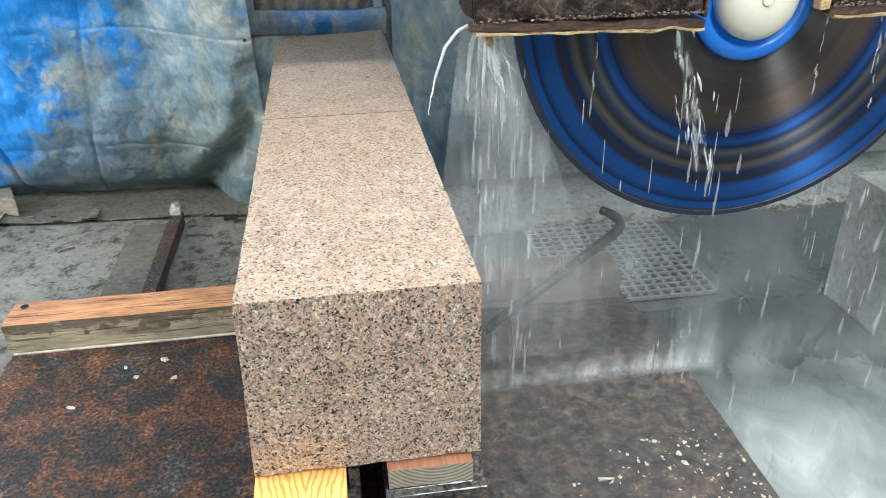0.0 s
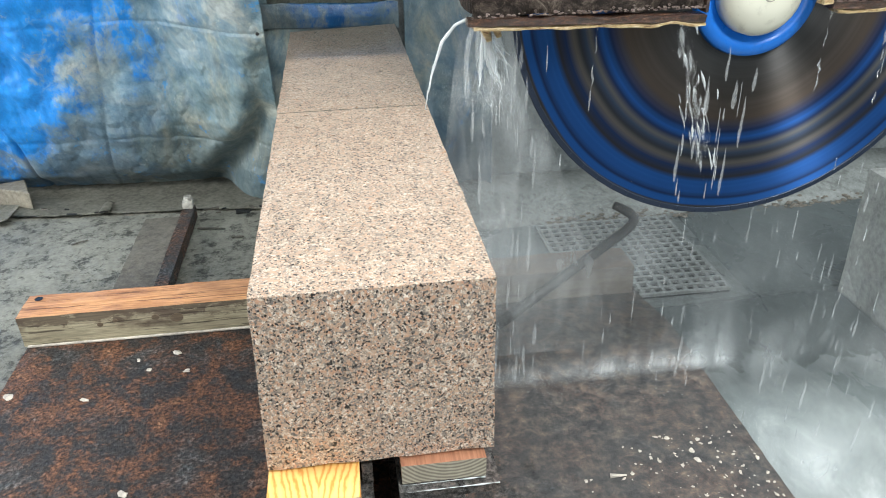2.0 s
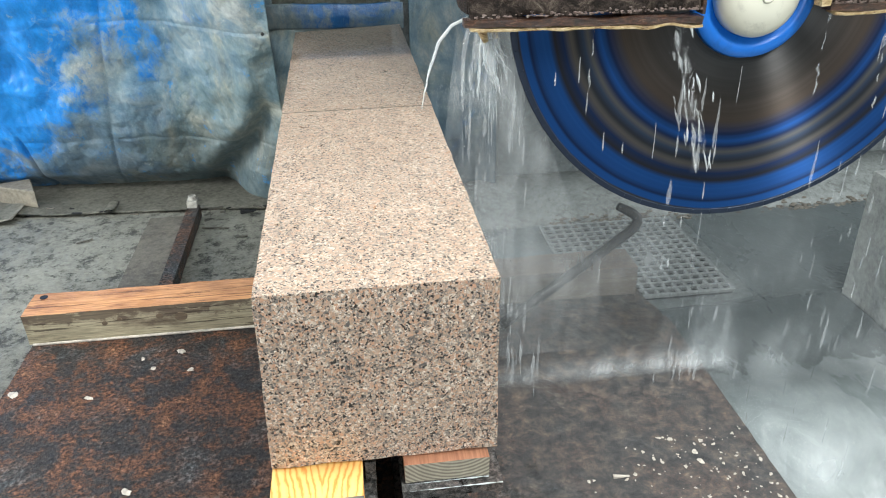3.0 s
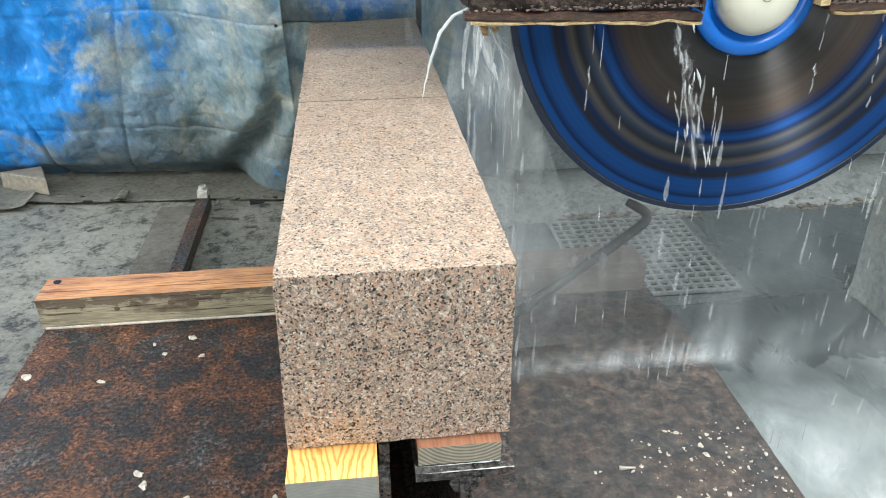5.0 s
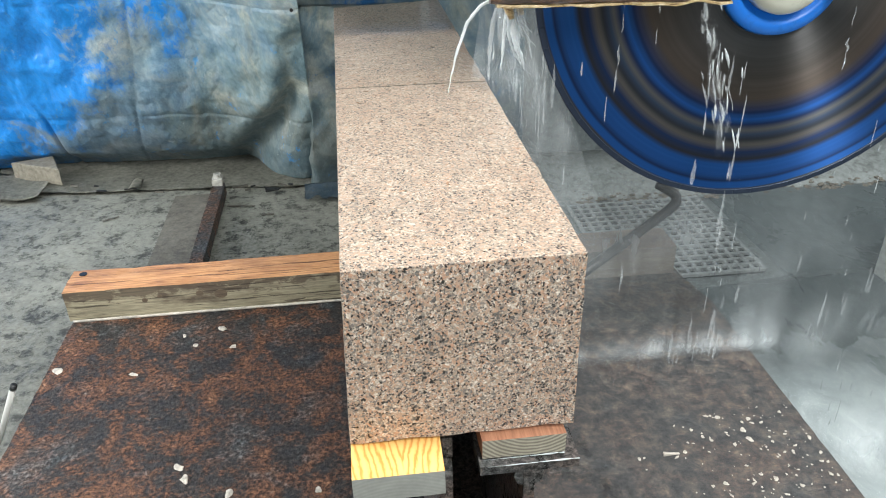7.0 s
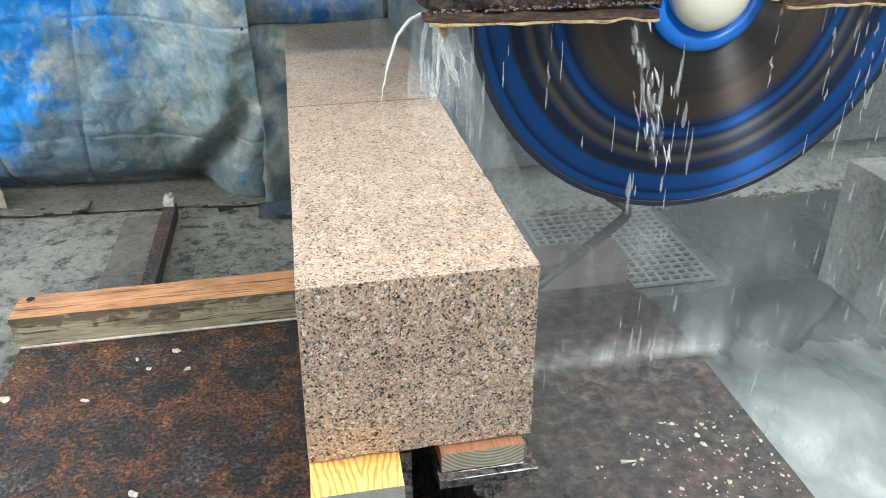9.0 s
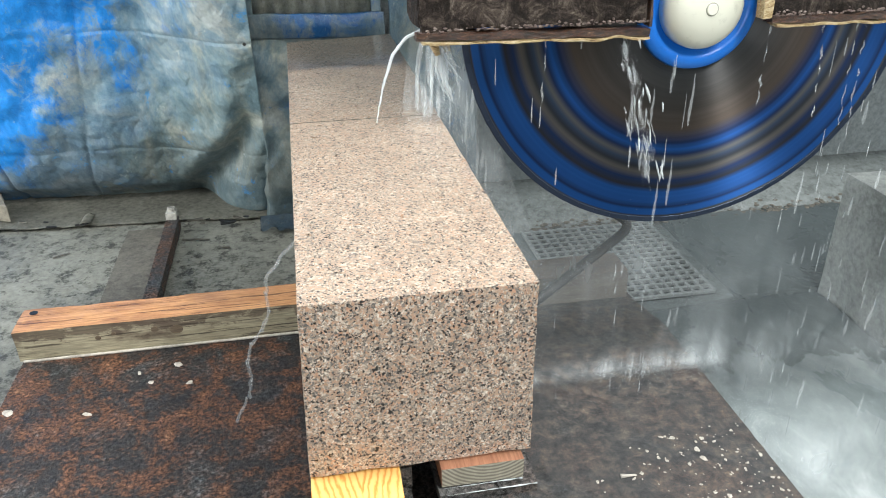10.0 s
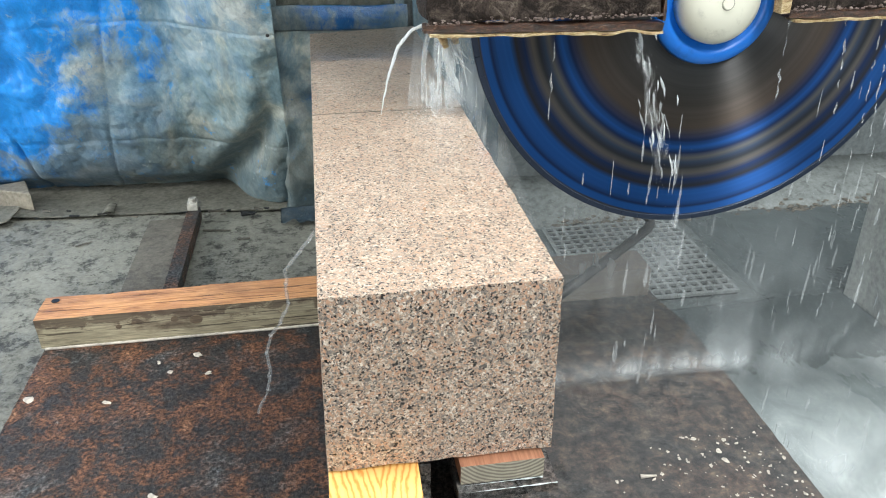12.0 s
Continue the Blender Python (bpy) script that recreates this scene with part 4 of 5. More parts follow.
def build_supports():
    beam = empty("steel_beam", "dark wet steel I-beam standing on the cart", "beam", m=pose(0, 0, 0))
    y0, y1 = -0.030, 1.38
    part("top_flange", fine_box(0.163, 0.305, y0, y1, 0.391, 0.409, 0.05, 0.001), DARKSTEEL, beam)
    part("web", box(0.226, 0.242, y0 + 0.002, y1, 0.018, 0.391, 0.001), DARKSTEEL, beam)
    part("fillet", tube([(0.234, y0 + 0.004, 0.383), (0.234, y1, 0.383)], 0.022, 8), DARKSTEEL, beam)
    part("bottom_flange", box(0.166, 0.302, y0, y1, 0.0, 0.018, 0.003), DARKSTEEL, beam)
    # thin white beads model the wet highlights along two edges
    for ya, za, xa, xb in ((y0 - 0.0005, 0.409, 0.175, 0.302), (-0.0185, 0.4105, 0.172, 0.284)):
        n = 16
        part("edge_glint", tube([(xa + (xb - xa) * i / n, ya + 0.0006 * noise.noise(Vector((i, ya * 99, 0))), za) for i in range(n + 1)],
                              [max(0.0002, 0.0003 + 0.0022 * noise.noise(Vector((i * 0.9, za * 70, 4)))) for i in range(n + 1)], 6), FOAM, beam, "thin white bead shaped as the wet highlight on the edge", True)
    left = empty("steel_channel", "dark steel channel standing on the cart", "beam", m=pose(0, 0, 0))
    part("top_flange", fine_box(-0.012, 0.131, -0.004, 1.38, 0.382, 0.401, 0.06, 0.001), DARKSTEEL, left)
    part("web", box(0.112, 0.131, -0.003, 1.38, 0.018, 0.382, 0.002), DARKSTEEL, left)
    part("bottom_flange", box(0.0, 0.131, -0.004, 1.38, 0.0, 0.018, 0.002), DARKSTEEL, left)
    part("upstand", box(0.1165, 0.1315, 0.004, 0.5, 0.401, 0.436, 0.001), DARKSTEEL, left)

    def board(name, x0, x1, y0, y1, z0, z1, top, end, label):
        bm = fine_box(x0, x1, y0, y1, z0, z1, 0.02, 0.0006, bevel=0.002)
        bm.normal_update()
        for f in bm.faces:
            f.material_index = 1 if f.normal.y < -0.7 else 0
        thing(name, bm, [top, end], label, "timber")
    board("packing_board", -0.0075, 0.114, -0.062, 0.16, 0.4015, 0.4432, PINE, END_LEFT, "fresh yellow pine board under the stone with a grey sawn end")
    board("packing_board", 0.169, 0.286, -0.017, 0.30, 0.4095, 0.4432, REDWOOD, END_RIGHT, "red-brown board with a ringed end grain under the stone")
    bm = fine_box(-0.768, 0.925, 1.057, 1.174, 0.001, 0.093, 0.04, 0.0018, bevel=0.005)
    bm.normal_update()
    for f in bm.faces:
        f.material_index = 0 if f.normal.z > 0.7 else 1
    tim = thing("timber", bm, [TIMBER_TOP, TIMBER_SIDE], "long square timber, orange top, weathered side, lying across the cart", "timber",
          m=pose(0, 0, 0))


    for x, z, r in ((-0.36, 0.054, 0.013), (-0.415, 0.060, 0.008), (-0.52, 0.060, 0.005), (-0.56, 0.052, 0.006)):
        k = lathe_y([(0.0, 1.0553), (r, 1.0554), (r, 1.062), (0.0, 1.062)], 20)
        for v in k.verts:
            v.co.x *= 1.3
            v.co += noise.noise_vector(v.co * 60) * 0.0008
        part("knot", k, KNOT, tim, "dark knot in the side", False, pose(x, 0, z))
    part("nail_hole", lathe_y([(0.0, -0.0012), (0.010, -0.0008), (0.011, 0.001), (0.0, 0.001)], 14), BLACKBAR, tim, "black nail hole", False, pose(-0.735, 1.150, 0.0935, 90, 0, 0))
    thing("silt_bead", tube([(-0.755 + 0.03 * i, 1.0545 + 0.0016 * noise.noise(Vector((i, 3, 0))), 0.0035) for i in range(26)],
                            [0.0042 + 0.002 * noise.noise(Vector((i, 8, 0))) for i in range(26)], 6), CHIPSTONE, "thin pale line of silt along the timber's foot", "silt", smooth=True)


build_supports()


def build_stone():
    bm = fine_box(0.0, 0.30, 0.0, 1.475, 0.4445, 0.7145, 0.02, 0.0004, bevel=0.003)
    # the scored line across the top and a chipped lower edge, a far end cut a little askew
    for y in (0.7025, 0.7075):
        bmesh.ops.bisect_plane(bm, geom=bm.verts[:] + bm.edges[:] + bm.faces[:], plane_co=(0, y, 0), plane_no=(0, 1, 0))
    bmesh.ops.bisect_plane(bm, geom=bm.verts[:] + bm.edges[:] + bm.faces[:], plane_co=(0, 0.705, 0), plane_no=(0, 1, 0))
    for v in bm.verts:
        if abs(v.co.y - 0.705) < 0.0006 and v.co.z > 0.708:
            v.co.z -= 0.006
        if v.co.z < 0.447:
            v.co.z += 0.004 * max(0, noise.noise(v.co * 40))
        v.co.x -= 0.008 * (0.7145 - v.co.z) / 0.27 * (1 - smooth01(0.0, 0.2, v.co.x))
        v.co.y += 0.16 * (v.co.x - 0.15) * smooth01(1.2, 1.48, v.co.y)
    bm.normal_update()
    for f in bm.faces:
        q = f.calc_center_median()
        # the groove's faces take the dark board colour as the cut's shadow
        f.material_index = 2 if abs(q.y - 0.705) < 0.0027 and 0.70 < q.z < 0.713 and 0.004 < q.x < 0.296 else 1 if f.normal.z > 0.75 else 0
    thing("granite_block", bm, [GRANITE, GRANITE_TOP_SHEEN, BOARD], "long speckled pink granite block, wet, scored across its top", "stone block")


build_stone()


def build_pry_bar():
    pts = [(0.500, 0.937, 0.014), (0.705, 1.030, 0.092), (0.820, 1.080, 0.138), (0.905, 1.115, 0.175), (0.928, 1.124, 0.188), (0.936, 1.130, 0.200),
           (0.936, 1.135, 0.211), (0.926, 1.139, 0.221), (0.903, 1.145, 0.234), (0.880, 1.150, 0.245)]
    thing("bent_bar", tube(pts, [0.015] * 8 + [0.014, 0.012], 12), BLACKBAR, "black bent iron bar leaning over the timber", "bar", smooth=True)


build_pry_bar()


def build_chips():
    rnd = random.Random(4)

    def chip(x, y, size, flat, seed):
        bm = bmesh.new()
        bmesh.ops.create_icosphere(bm, subdivisions=2 if size > 0.006 else 1, radius=size)
        sx = rnd.uniform(0.45, 1.0)
        for v in bm.verts:
            v.co += noise.noise_vector(v.co * (0.9 / size) + Vector((seed * 3.7, 0, 0))) * size * 0.75
            v.co.x *= sx
            v.co.z = max(-size * flat * 0.5, v.co.z * flat)
        lo = min(v.co.z for v in bm.verts)
        thing("stone_chip", bm, CHIPSTONE, "small pale stone chip lying on the steel deck", "stone chip", "chips on the deck",
              m=pose(x, y, -lo + 0.0004, 0, 0, rnd.uniform(0, 180)))
    named = [(-0.448, 0.945, 0.007), (-0.352, 0.965, 0.013), (-0.545, 0.798, 0.011), (-0.316, 0.879, 0.009), (-0.736, 0.84, 0.012),
             (-0.383, 0.462, 0.013), (-0.367, 0.425, 0.013), (-0.273, 0.377, 0.012), (-0.095, 0.36, 0.007), (-0.413, 0.899, 0.007),
             (0.871, 0.42, 0.006), (0.821, 0.403, 0.007), (0.569, 0.351, 0.005), (0.580, 0.352, 0.004), (0.822, 0.375, 0.0085)]
    for i, (x, y, s) in enumerate(named):
        chip(x, y, s, 0.2, i)
    for i in range(190):
        chip(min(0.95, rnd.gauss(0.82, 0.085)), rnd.uniform(0.14, 0.47), rnd.choice((0.0012, 0.0015, 0.0019, 0.0024, 0.003, 0.004, 0.0058)), 0.4, 20 + i)
    # the long pale sliver
    thing("stone_sliver", fine_box(-0.019, 0.019, -0.005, 0.005, 0.0, 0.006, 0.004, 0.0016, bevel=0.006), CHIPSTONE,
          "long pale stone sliver lying on the steel deck", "stone chip", "chips on the deck", m=pose(0.641, 0.353, 0.0006, 0, 0, -8))


build_chips()

# ---- the saw: everything that travels along the cut ----
BX, BY, BZ, BR = 0.998, 0.712, 0.920, 0.499
HUB = (-0.003, 0.0, -0.011)


def build_saw():
    saw = empty("bridge_saw", "bridge saw with a spinning blue blade under a sludge-crusted guard", "stone saw", m=pose(BX, BY, BZ))

    def slab(name, x0, x1, y0, y1, z0, z1, mat, label="", step=0.018, jit=0.004, bev=0.006, seed=0):
        return part(name, fine_box(x0, x1, y0, y1, z0, z1, step, jit, seed, bev), mat, saw, label)
    # local space: origin at the blade's centre
    slab("guard_plate", -0.592, -0.146, -0.088, -0.066, -0.026, 0.30, CRUST, "sludge-crusted guard plate", 0.011, 0.009)
    slab("guard_plate", 0.118, 0.66, -0.088, -0.066, -0.030, 0.30, CRUST, "sludge-crusted guard plate", 0.011, 0.009, seed=5)
    slab("guard_plate", -0.592, 0.66, -0.088, -0.066, 0.302, 0.60, CRUST, step=0.05)
    slab("guard_back", -0.592, 0.66, 0.07, 0.085, -0.02, 0.60, CRUST, step=0.06)
    slab("guard_end", -0.592, -0.575, -0.064, 0.068, -0.022, 0.60, CRUST, step=0.04)
    slab("guard_end", 0.642, 0.66, -0.064, 0.068, -0.022, 0.60, CRUST, step=0.04)
    slab("guard_top", -0.60, 0.67, -0.09, 0.09, 0.602, 0.62, CRUST, step=0.08)
    slab("column", -0.10, 0.10, 0.10, 0.30, 0.25, 3.0 - BZ, WALL, "plain column up to the roof", step=0.3)
    for x0, x1, s in ((-0.598, -0.140, 1), (0.112, 0.662, 7)):
        bm = fine_box(x0, x1, -0.096, -0.060, -0.040, -0.024, 0.016, 0.0045, s, 0.004)
        for v in bm.verts:
            v.co.z += 0.004 * noise.noise(Vector((v.co.x * 14, s, 0))) - 0.010 * (v.co.x - x0)/0.46 * (1 if s == 1 else 0.2)
        part("lip", bm, LIP, saw, "rusty lip")
        bm = fine_box(x0 + 0.01, x1, -0.098, -0.062, -0.0465, -0.0400, 0.012, 0.003, s + 3, 0.003)
        for v in bm.verts:
            v.co.z += 0.005 * noise.noise(Vector((v.co.x * 22, s, 2))) - 0.010 * (v.co.x - x0) / 0.46 * (1 if s == 1 else 0.2)
        part("limed_edge", bm, LIME, saw, "pale limed drip edge")
    # crumbs of sludge hanging along the guard's lower edge
    rnd = random.Random(5)
    for x0, x1 in ((-0.592, -0.146), (0.118, 0.66)):
        own = bmesh.new()
        for k in range(int((x1 - x0) * 420)):
            r = rnd.choice((0.0010, 0.0015, 0.0021, 0.0028))
            bmesh.ops.create_icosphere(own, subdivisions=1, radius=r, matrix=Matrix.Translation((rnd.uniform(x0, x1), -0.093 + rnd.gauss(0, 0.002), -0.0235 + abs(rnd.gauss(0, 0.0035)))) @ Matrix.Diagonal((1.5, 0.8, 0.8, 1)))
        for v in own.verts:
            v.co += noise.noise_vector(v.co * 130) * 0.0012
        part("crust_edge", own, CRUMB, saw, "pinkish crumbs of dried sludge")
    slab("end_strip", 0.092, 0.116, -0.093, -0.064, -0.030, 0.30, LIME, "limed end strip", seed=11)
    slab("end_strip", -0.147, -0.138, -0.093, -0.064, -0.034, 0.30, LIP, seed=12)
    # nozzle stubs under the guard's end
    for x, y in ((-0.565, -0.02), (-0.54, 0.01)):
        part("nozzle", tube([(x - 0.006, y - 0.03, -0.020), (x, y - 0.032, -0.040), (x + 0.008, y - 0.036, -0.060), (x + 0.013, y - 0.038, -0.074)], [0.010, 0.0095, 0.008, 0.0052], 12), LIME, saw, "caked tan spout", True)
    # blade with its flange, cap and rim segments
    prof = [(0.0, -0.004), (0.10, -0.004), (0.30, -0.0038), (BR - 0.012, -0.0035), (BR - 0.012, 0.0035), (0.0, 0.004)]
    blade = part("blade", lathe_y(prof, 160), BLADE, saw, "spinning blue and black steel blade")
    flange = part("flange", lathe_y([(0.0, -0.008), (0.097, -0.008), (0.101, -0.022), (0.112, -0.024), (0.128, -0.019), (0.132, -0.0045), (0.0, -0.0045)], 72), BLUE_PAINT, saw, "blue flange", True, pose(*HUB))
    part("cap", lathe_y([(0.0, -0.066), (0.02, -0.066), (0.045, -0.063), (0.065, -0.056), (0.079, -0.045), (0.085, -0.033), (0.086, -0.0085), (0.0, -0.0085)], 72),
         CREAM, flange, "cream domed hub cap", True)
    part("bolt", lathe_y([(0.0, -0.0685), (0.0105, -0.0685), (0.012, -0.0655), (0.0, -0.0655)], 20), CREAM, flange)
    part("bolt_seat", lathe_y([(0.0, -0.0668), (0.0132, -0.0668), (0.0138, -0.0655), (0.0, -0.0655)], 24), CREAM_DARK, flange)
    seg = box(-0.0217, 0.0217, -0.0045, 0.0045, BR - 0.0125, BR, 0.001, seg=1)
    me = finish("segment", seg, RIM)
    n = 72
    for k in range(n):
        ob = new("segment", me)
        ob.parent = blade
        ob.matrix_basis = pose(0, 0, 0, 0, 360.0 * k / n, 0)
    return saw, blade, flange


SAW, BLADE_OB, FLANGE_OB = build_saw()
SPEED = -0.0155     # metres a second along the cut


def travel(t):
    return SPEED * t


# ---- water ----
STONE_TOP = 0.7145


def build_water():
    """The white jets at the guard's end travel with the saw; the drops fall from it again and again."""
    rnd = random.Random(8)
    moving = []

    def strand(points, radii, seed, squash=0.8, sway=0.004):
        pts, rr = [], []
        n = 28
        for i in range(n + 1):
            s = i / n * (len(points) - 1)
            k = min(int(s), len(points) - 2)
            f = s - k
            p = Vector(points[k]).lerp(Vector(points[k + 1]), f)
            q = noise.noise_vector(Vector((seed, i * 0.45, 0))) * sway * (i / n)
            pts.append(p + q)
            r = radii[k] + (radii[k + 1] - radii[k]) * f
            rr.append(max(0.0008, r * (1 + 0.4 * noise.noise(Vector((seed, i * 0.8, 5))))))
        return tube(pts, rr, 8, squash=squash)
    hx, hy = -0.585, -0.06
    jet = empty("arcing_jet", "thin white water jet arcing from the guard's end", "water jet", m=pose(BX, BY, BZ))
    arc = [(hx, hy, -0.028), (hx - 0.030, hy, -0.040), (hx - 0.055, hy, -0.070), (hx - 0.072, hy, -0.115), (hx - 0.085, hy, -0.165), (hx - 0.092, hy, -0.200)]
    part("strand", strand(arc, [0.0036, 0.0038, 0.0032, 0.0025, 0.0017, 0.0006], 1.3, 0.8, 0.002), FOAM, jet, smooth=True)
    arc2 = [(hx + 0.012, hy + 0.03, -0.035), (hx + 0.0, hy + 0.03, -0.08), (hx - 0.006, hy + 0.03, -0.13), (hx - 0.008, hy + 0.03, -0.19)]
    part("strand", strand(arc2, [0.004, 0.005, 0.004, 0.0015], 2.9), CLEAR, jet, smooth=True)
    moving.append(jet)
    gush = empty("water_gush", "white water gushing from nozzles at the guard's end", "water jet", m=pose(BX, BY, BZ))
    for k in range(17):
        x = -0.560 + rnd.uniform(0, 1) ** 1.3 * 0.045
        d = rnd.uniform(-0.02, 0.045)
        y = rnd.uniform(-0.04, 0.02)
        top = rnd.uniform(-0.032, -0.07) if k > 5 else -0.03
        ln = rnd.uniform(0.05, 0.13) if k > 5 else rnd.uniform(0.11, 0.16)
        pts = [(x * 0.3 - 0.545 * 0.7, y, top), (x * 0.7 - 0.545 * 0.3, y, top - ln * 0.3), (x + d * 0.4, y, top - ln * 0.7), (x + d * 0.8, y, top - ln)]
        w = rnd.uniform(0.0025, 0.0065) if k > 3 else 0.0085
        part("strand", strand(pts, [w * 0.8, w, w * 0.7, 0.0006], k * 3.1), FOAM if k % 2 == 0 else CLEAR, gush, smooth=True)
    moving.append(gush)
    # water running off the blade, left of the hub
    run = empty("blade_runoff", "white ragged water running down before the blade", "water", m=pose(BX, BY, BZ))
    for k in range(34):
        f = rnd.random()
        x = -0.165 + 0.085 * f + rnd.gauss(0, 0.008 + 0.014 * f)
        z = -0.05 - 0.30 * f + rnd.uniform(-0.02, 0.02)
        ln = rnd.uniform(0.015, 0.055)
        lean = rnd.uniform(-0.1, 0.35) * ln
        w = rnd.uniform(0.0012, 0.0036) * (1.3 - 0.6 * f)
        pts = [(x, -0.03, z), (x + lean * 0.3, -0.033, z - ln * 0.3), (x + lean * 0.8, -0.034, z - ln * 0.7), (x + lean, -0.034, z - ln)]
        part("strand", strand(pts, [0.0004, w, w * 0.8, 0.0004], 40 + k * 2.2, 0.5, 0.0015), FOAM if k % 3 == 0 else CLEAR, run, smooth=True)
    moving.append(run)
    side = empty("guard_runoff", "thin broken strings of water under the guard", "water", m=pose(BX, BY, BZ))
    for x0, x1 in ((0.26, 0.285), (0.36, 0.375), (-0.335, -0.345), (0.34, 0.35), (0.14, 0.14)):
        z = -0.042
        while z > -0.27 * (1.0 if x0 > 0.2 else 0.75):
            ln = rnd.uniform(0.015, 0.05)
            x = x0 + (x1 - x0) * (-z / 0.27)
            w = rnd.uniform(0.0012, 0.0034)
            pts = [(x, -0.05, z), (x + rnd.uniform(-0.003, 0.003), -0.05, z - ln * 0.4), (x + rnd.uniform(-0.004, 0.004), -0.05, z - ln * 0.75), (x, -0.05, z - ln)]
            part("strand", strand(pts, [0.0005, w, w * 0.8, 0.0004], 70 + z * 90 + x0, 0.6, 0.001), CLEAR, side, smooth=True)
            z -= ln + rnd.uniform(0.0, 0.03)
    moving.append(side)

    # falling drops, drawn long by their speed
    shapes = []
    for k in range(9):
        ln = (0.020, 0.028, 0.036, 0.048, 0.060, 0.075, 0.040, 0.026, 0.05)[k]
        w = (0.0013, 0.0011, 0.0017, 0.0013, 0.0014, 0.0012, 0.0021, 0.0023, 0.0016)[k]
        bend = rnd.uniform(-1, 1) * 0.0007
        bm = strand([(0, 0, ln / 2), (bend, 0, ln * 0.2), (bend * 0.4, 0, -ln * 0.25), (0, 0, -ln / 2)], [0.0003, w * 0.6, w, w * 0.35], 90 + k * 5, 0.8, 0.0007)
        shapes.append(finish("water_drop", bm, DROP, True))
    wide = []
    for k in range(5):
        ln, w = (0.05, 0.07, 0.09, 0.06, 0.11)[k], (0.0045, 0.0035, 0.0042, 0.0060, 0.0038)[k]
        bm = strand([(0, 0, ln / 2), (0.001, 0, ln * 0.2), (-0.001, 0, -ln * 0.25), (0, 0, -ln / 2)], [0.0004, w * 0.7, w, w * 0.4], 150 + k * 5, 0.4, 0.002)
        wide.append(finish("water_streak", bm, SHEET, True))
    drops = []

    def emit(n, xs, ys, z0, follow, floor_z, v, group, label, forms=None):
        for k in range(n):
            ob = new("water_streak" if forms else "water_drop", rnd.choice(forms or shapes))
            tagged(ob, label, "water drop", group)
            x, y = rnd.uniform(*xs), rnd.uniform(*ys)
            drops.append((ob, x, y, z0 + rnd.uniform(-0.06, 0.02), follow, floor_z, v * rnd.uniform(0.8, 1.25), rnd.random(), rnd.uniform(-0.05, 0.07)))
    emit(60, (0.41, 0.54), (0.66, 0.75), 0.80, True, 0.01, 1.7, "drops under the gush", "streak of water falling from the guard's end")
    emit(18, (0.52, 1.0), (0.62, 0.67), 0.84, True, 0.01, 1.6, "drops under the guard", "clear drop of water falling from the guard")
    emit(13, (0.86, 0.98), (0.63, 0.68), 0.72, True, 0.01, 1.7, "drops before the blade", "white drop of water flung down before the blade")
    emit(20, (1.24, 1.40), (0.60, 0.68), 0.84, True, FZ + 0.01, 1.9, "drops under the guard", "clear drop of water falling from the guard")
    emit(70, (1.02, 1.78), (0.55, 1.35), 0.62, False, FZ + 0.01, 2.0, "drops beside the cart", "streak of water falling beside the cart")
    emit(44, (1.0, 1.75), (0.45, 1.25), 0.66, False, FZ + 0.03, 1.9, "streaks beside the cart", "faint broad streak of falling water beside the cart", wide)
    emit(26, (0.41, 0.55), (0.66, 0.76), 0.80, True, 0.04, 1.6, "streaks under the gush", "faint broad streak of water under the gush", wide)
    emit(12, (0.84, 1.0), (0.64, 0.67), 0.76, True, 0.04, 1.7, "streaks before the blade", "faint broad streak of water before the blade", wide)
    return moving, drops


WATER_THINGS, DROPS = build_water()


def build_runoff():
    """Milky water on the floor beside the cart, and the spray where the water strikes."""
    def pool(u, v):
        y = -0.9 + 2.985 * v
        x = 0.94 + (0.885 + 0.8 * smooth01(1.385, 1.40, y)) * u
        # it drains away under the grating
        dip = smooth01(1.36, 1.43, y) * (1 - smooth01(1.48, 1.55, x))
        ripple = 0.006 * noise.noise(Vector((x * 7, y * 5, 0))) + 0.004 * noise.noise(Vector((x * 19, y * 15, 0)))
        return Vector((x, y, FZ + 0.014 - 0.045 * dip + ripple * (1 - 0.5 * dip)))
    own = bmesh.new()
    nx, ny = 110, 170
    g = [[own.verts.new(pool(i / nx, j / ny)) for j in range(ny + 1)] for i in range(nx + 1)]
    for i in range(nx):
        for j in range(ny):
            own.faces.new((g[i][j], g[i + 1][j], g[i + 1][j + 1], g[i][j + 1]))
    thing("water", own, MILKY, "milky slurry water streaming over the floor", "water", kind="structure", smooth=True)


build_runoff()


def specks(name, pts, sizes, stretch, label, category):
    """A cloud of tiny four-sided droplets in one mesh."""
    base = np.array([(0, 0, 1.0), (0.94, 0, -0.33), (-0.47, 0.82, -0.33), (-0.47, -0.82, -0.33)])
    n = len(pts)
    v = pts[:, None, :] + base[None] * sizes[:, None, None] * np.array([1, 1, 1]) * 1.0
    v[:, 0, 2] += stretch * sizes
    f = np.array([(0, 1, 2), (0, 2, 3), (0, 3, 1), (1, 3, 2)])
    faces = (f[None] + 4 * np.arange(n)[:, None, None]).reshape(-1, 3)
    me = bpy.data.meshes.new(name)
    me.from_pydata(v.reshape(-1, 3).tolist(), [], faces.tolist())
    me.materials.append(SPRAY)
    return tagged(new(name, me), label, category, kind="stuff")


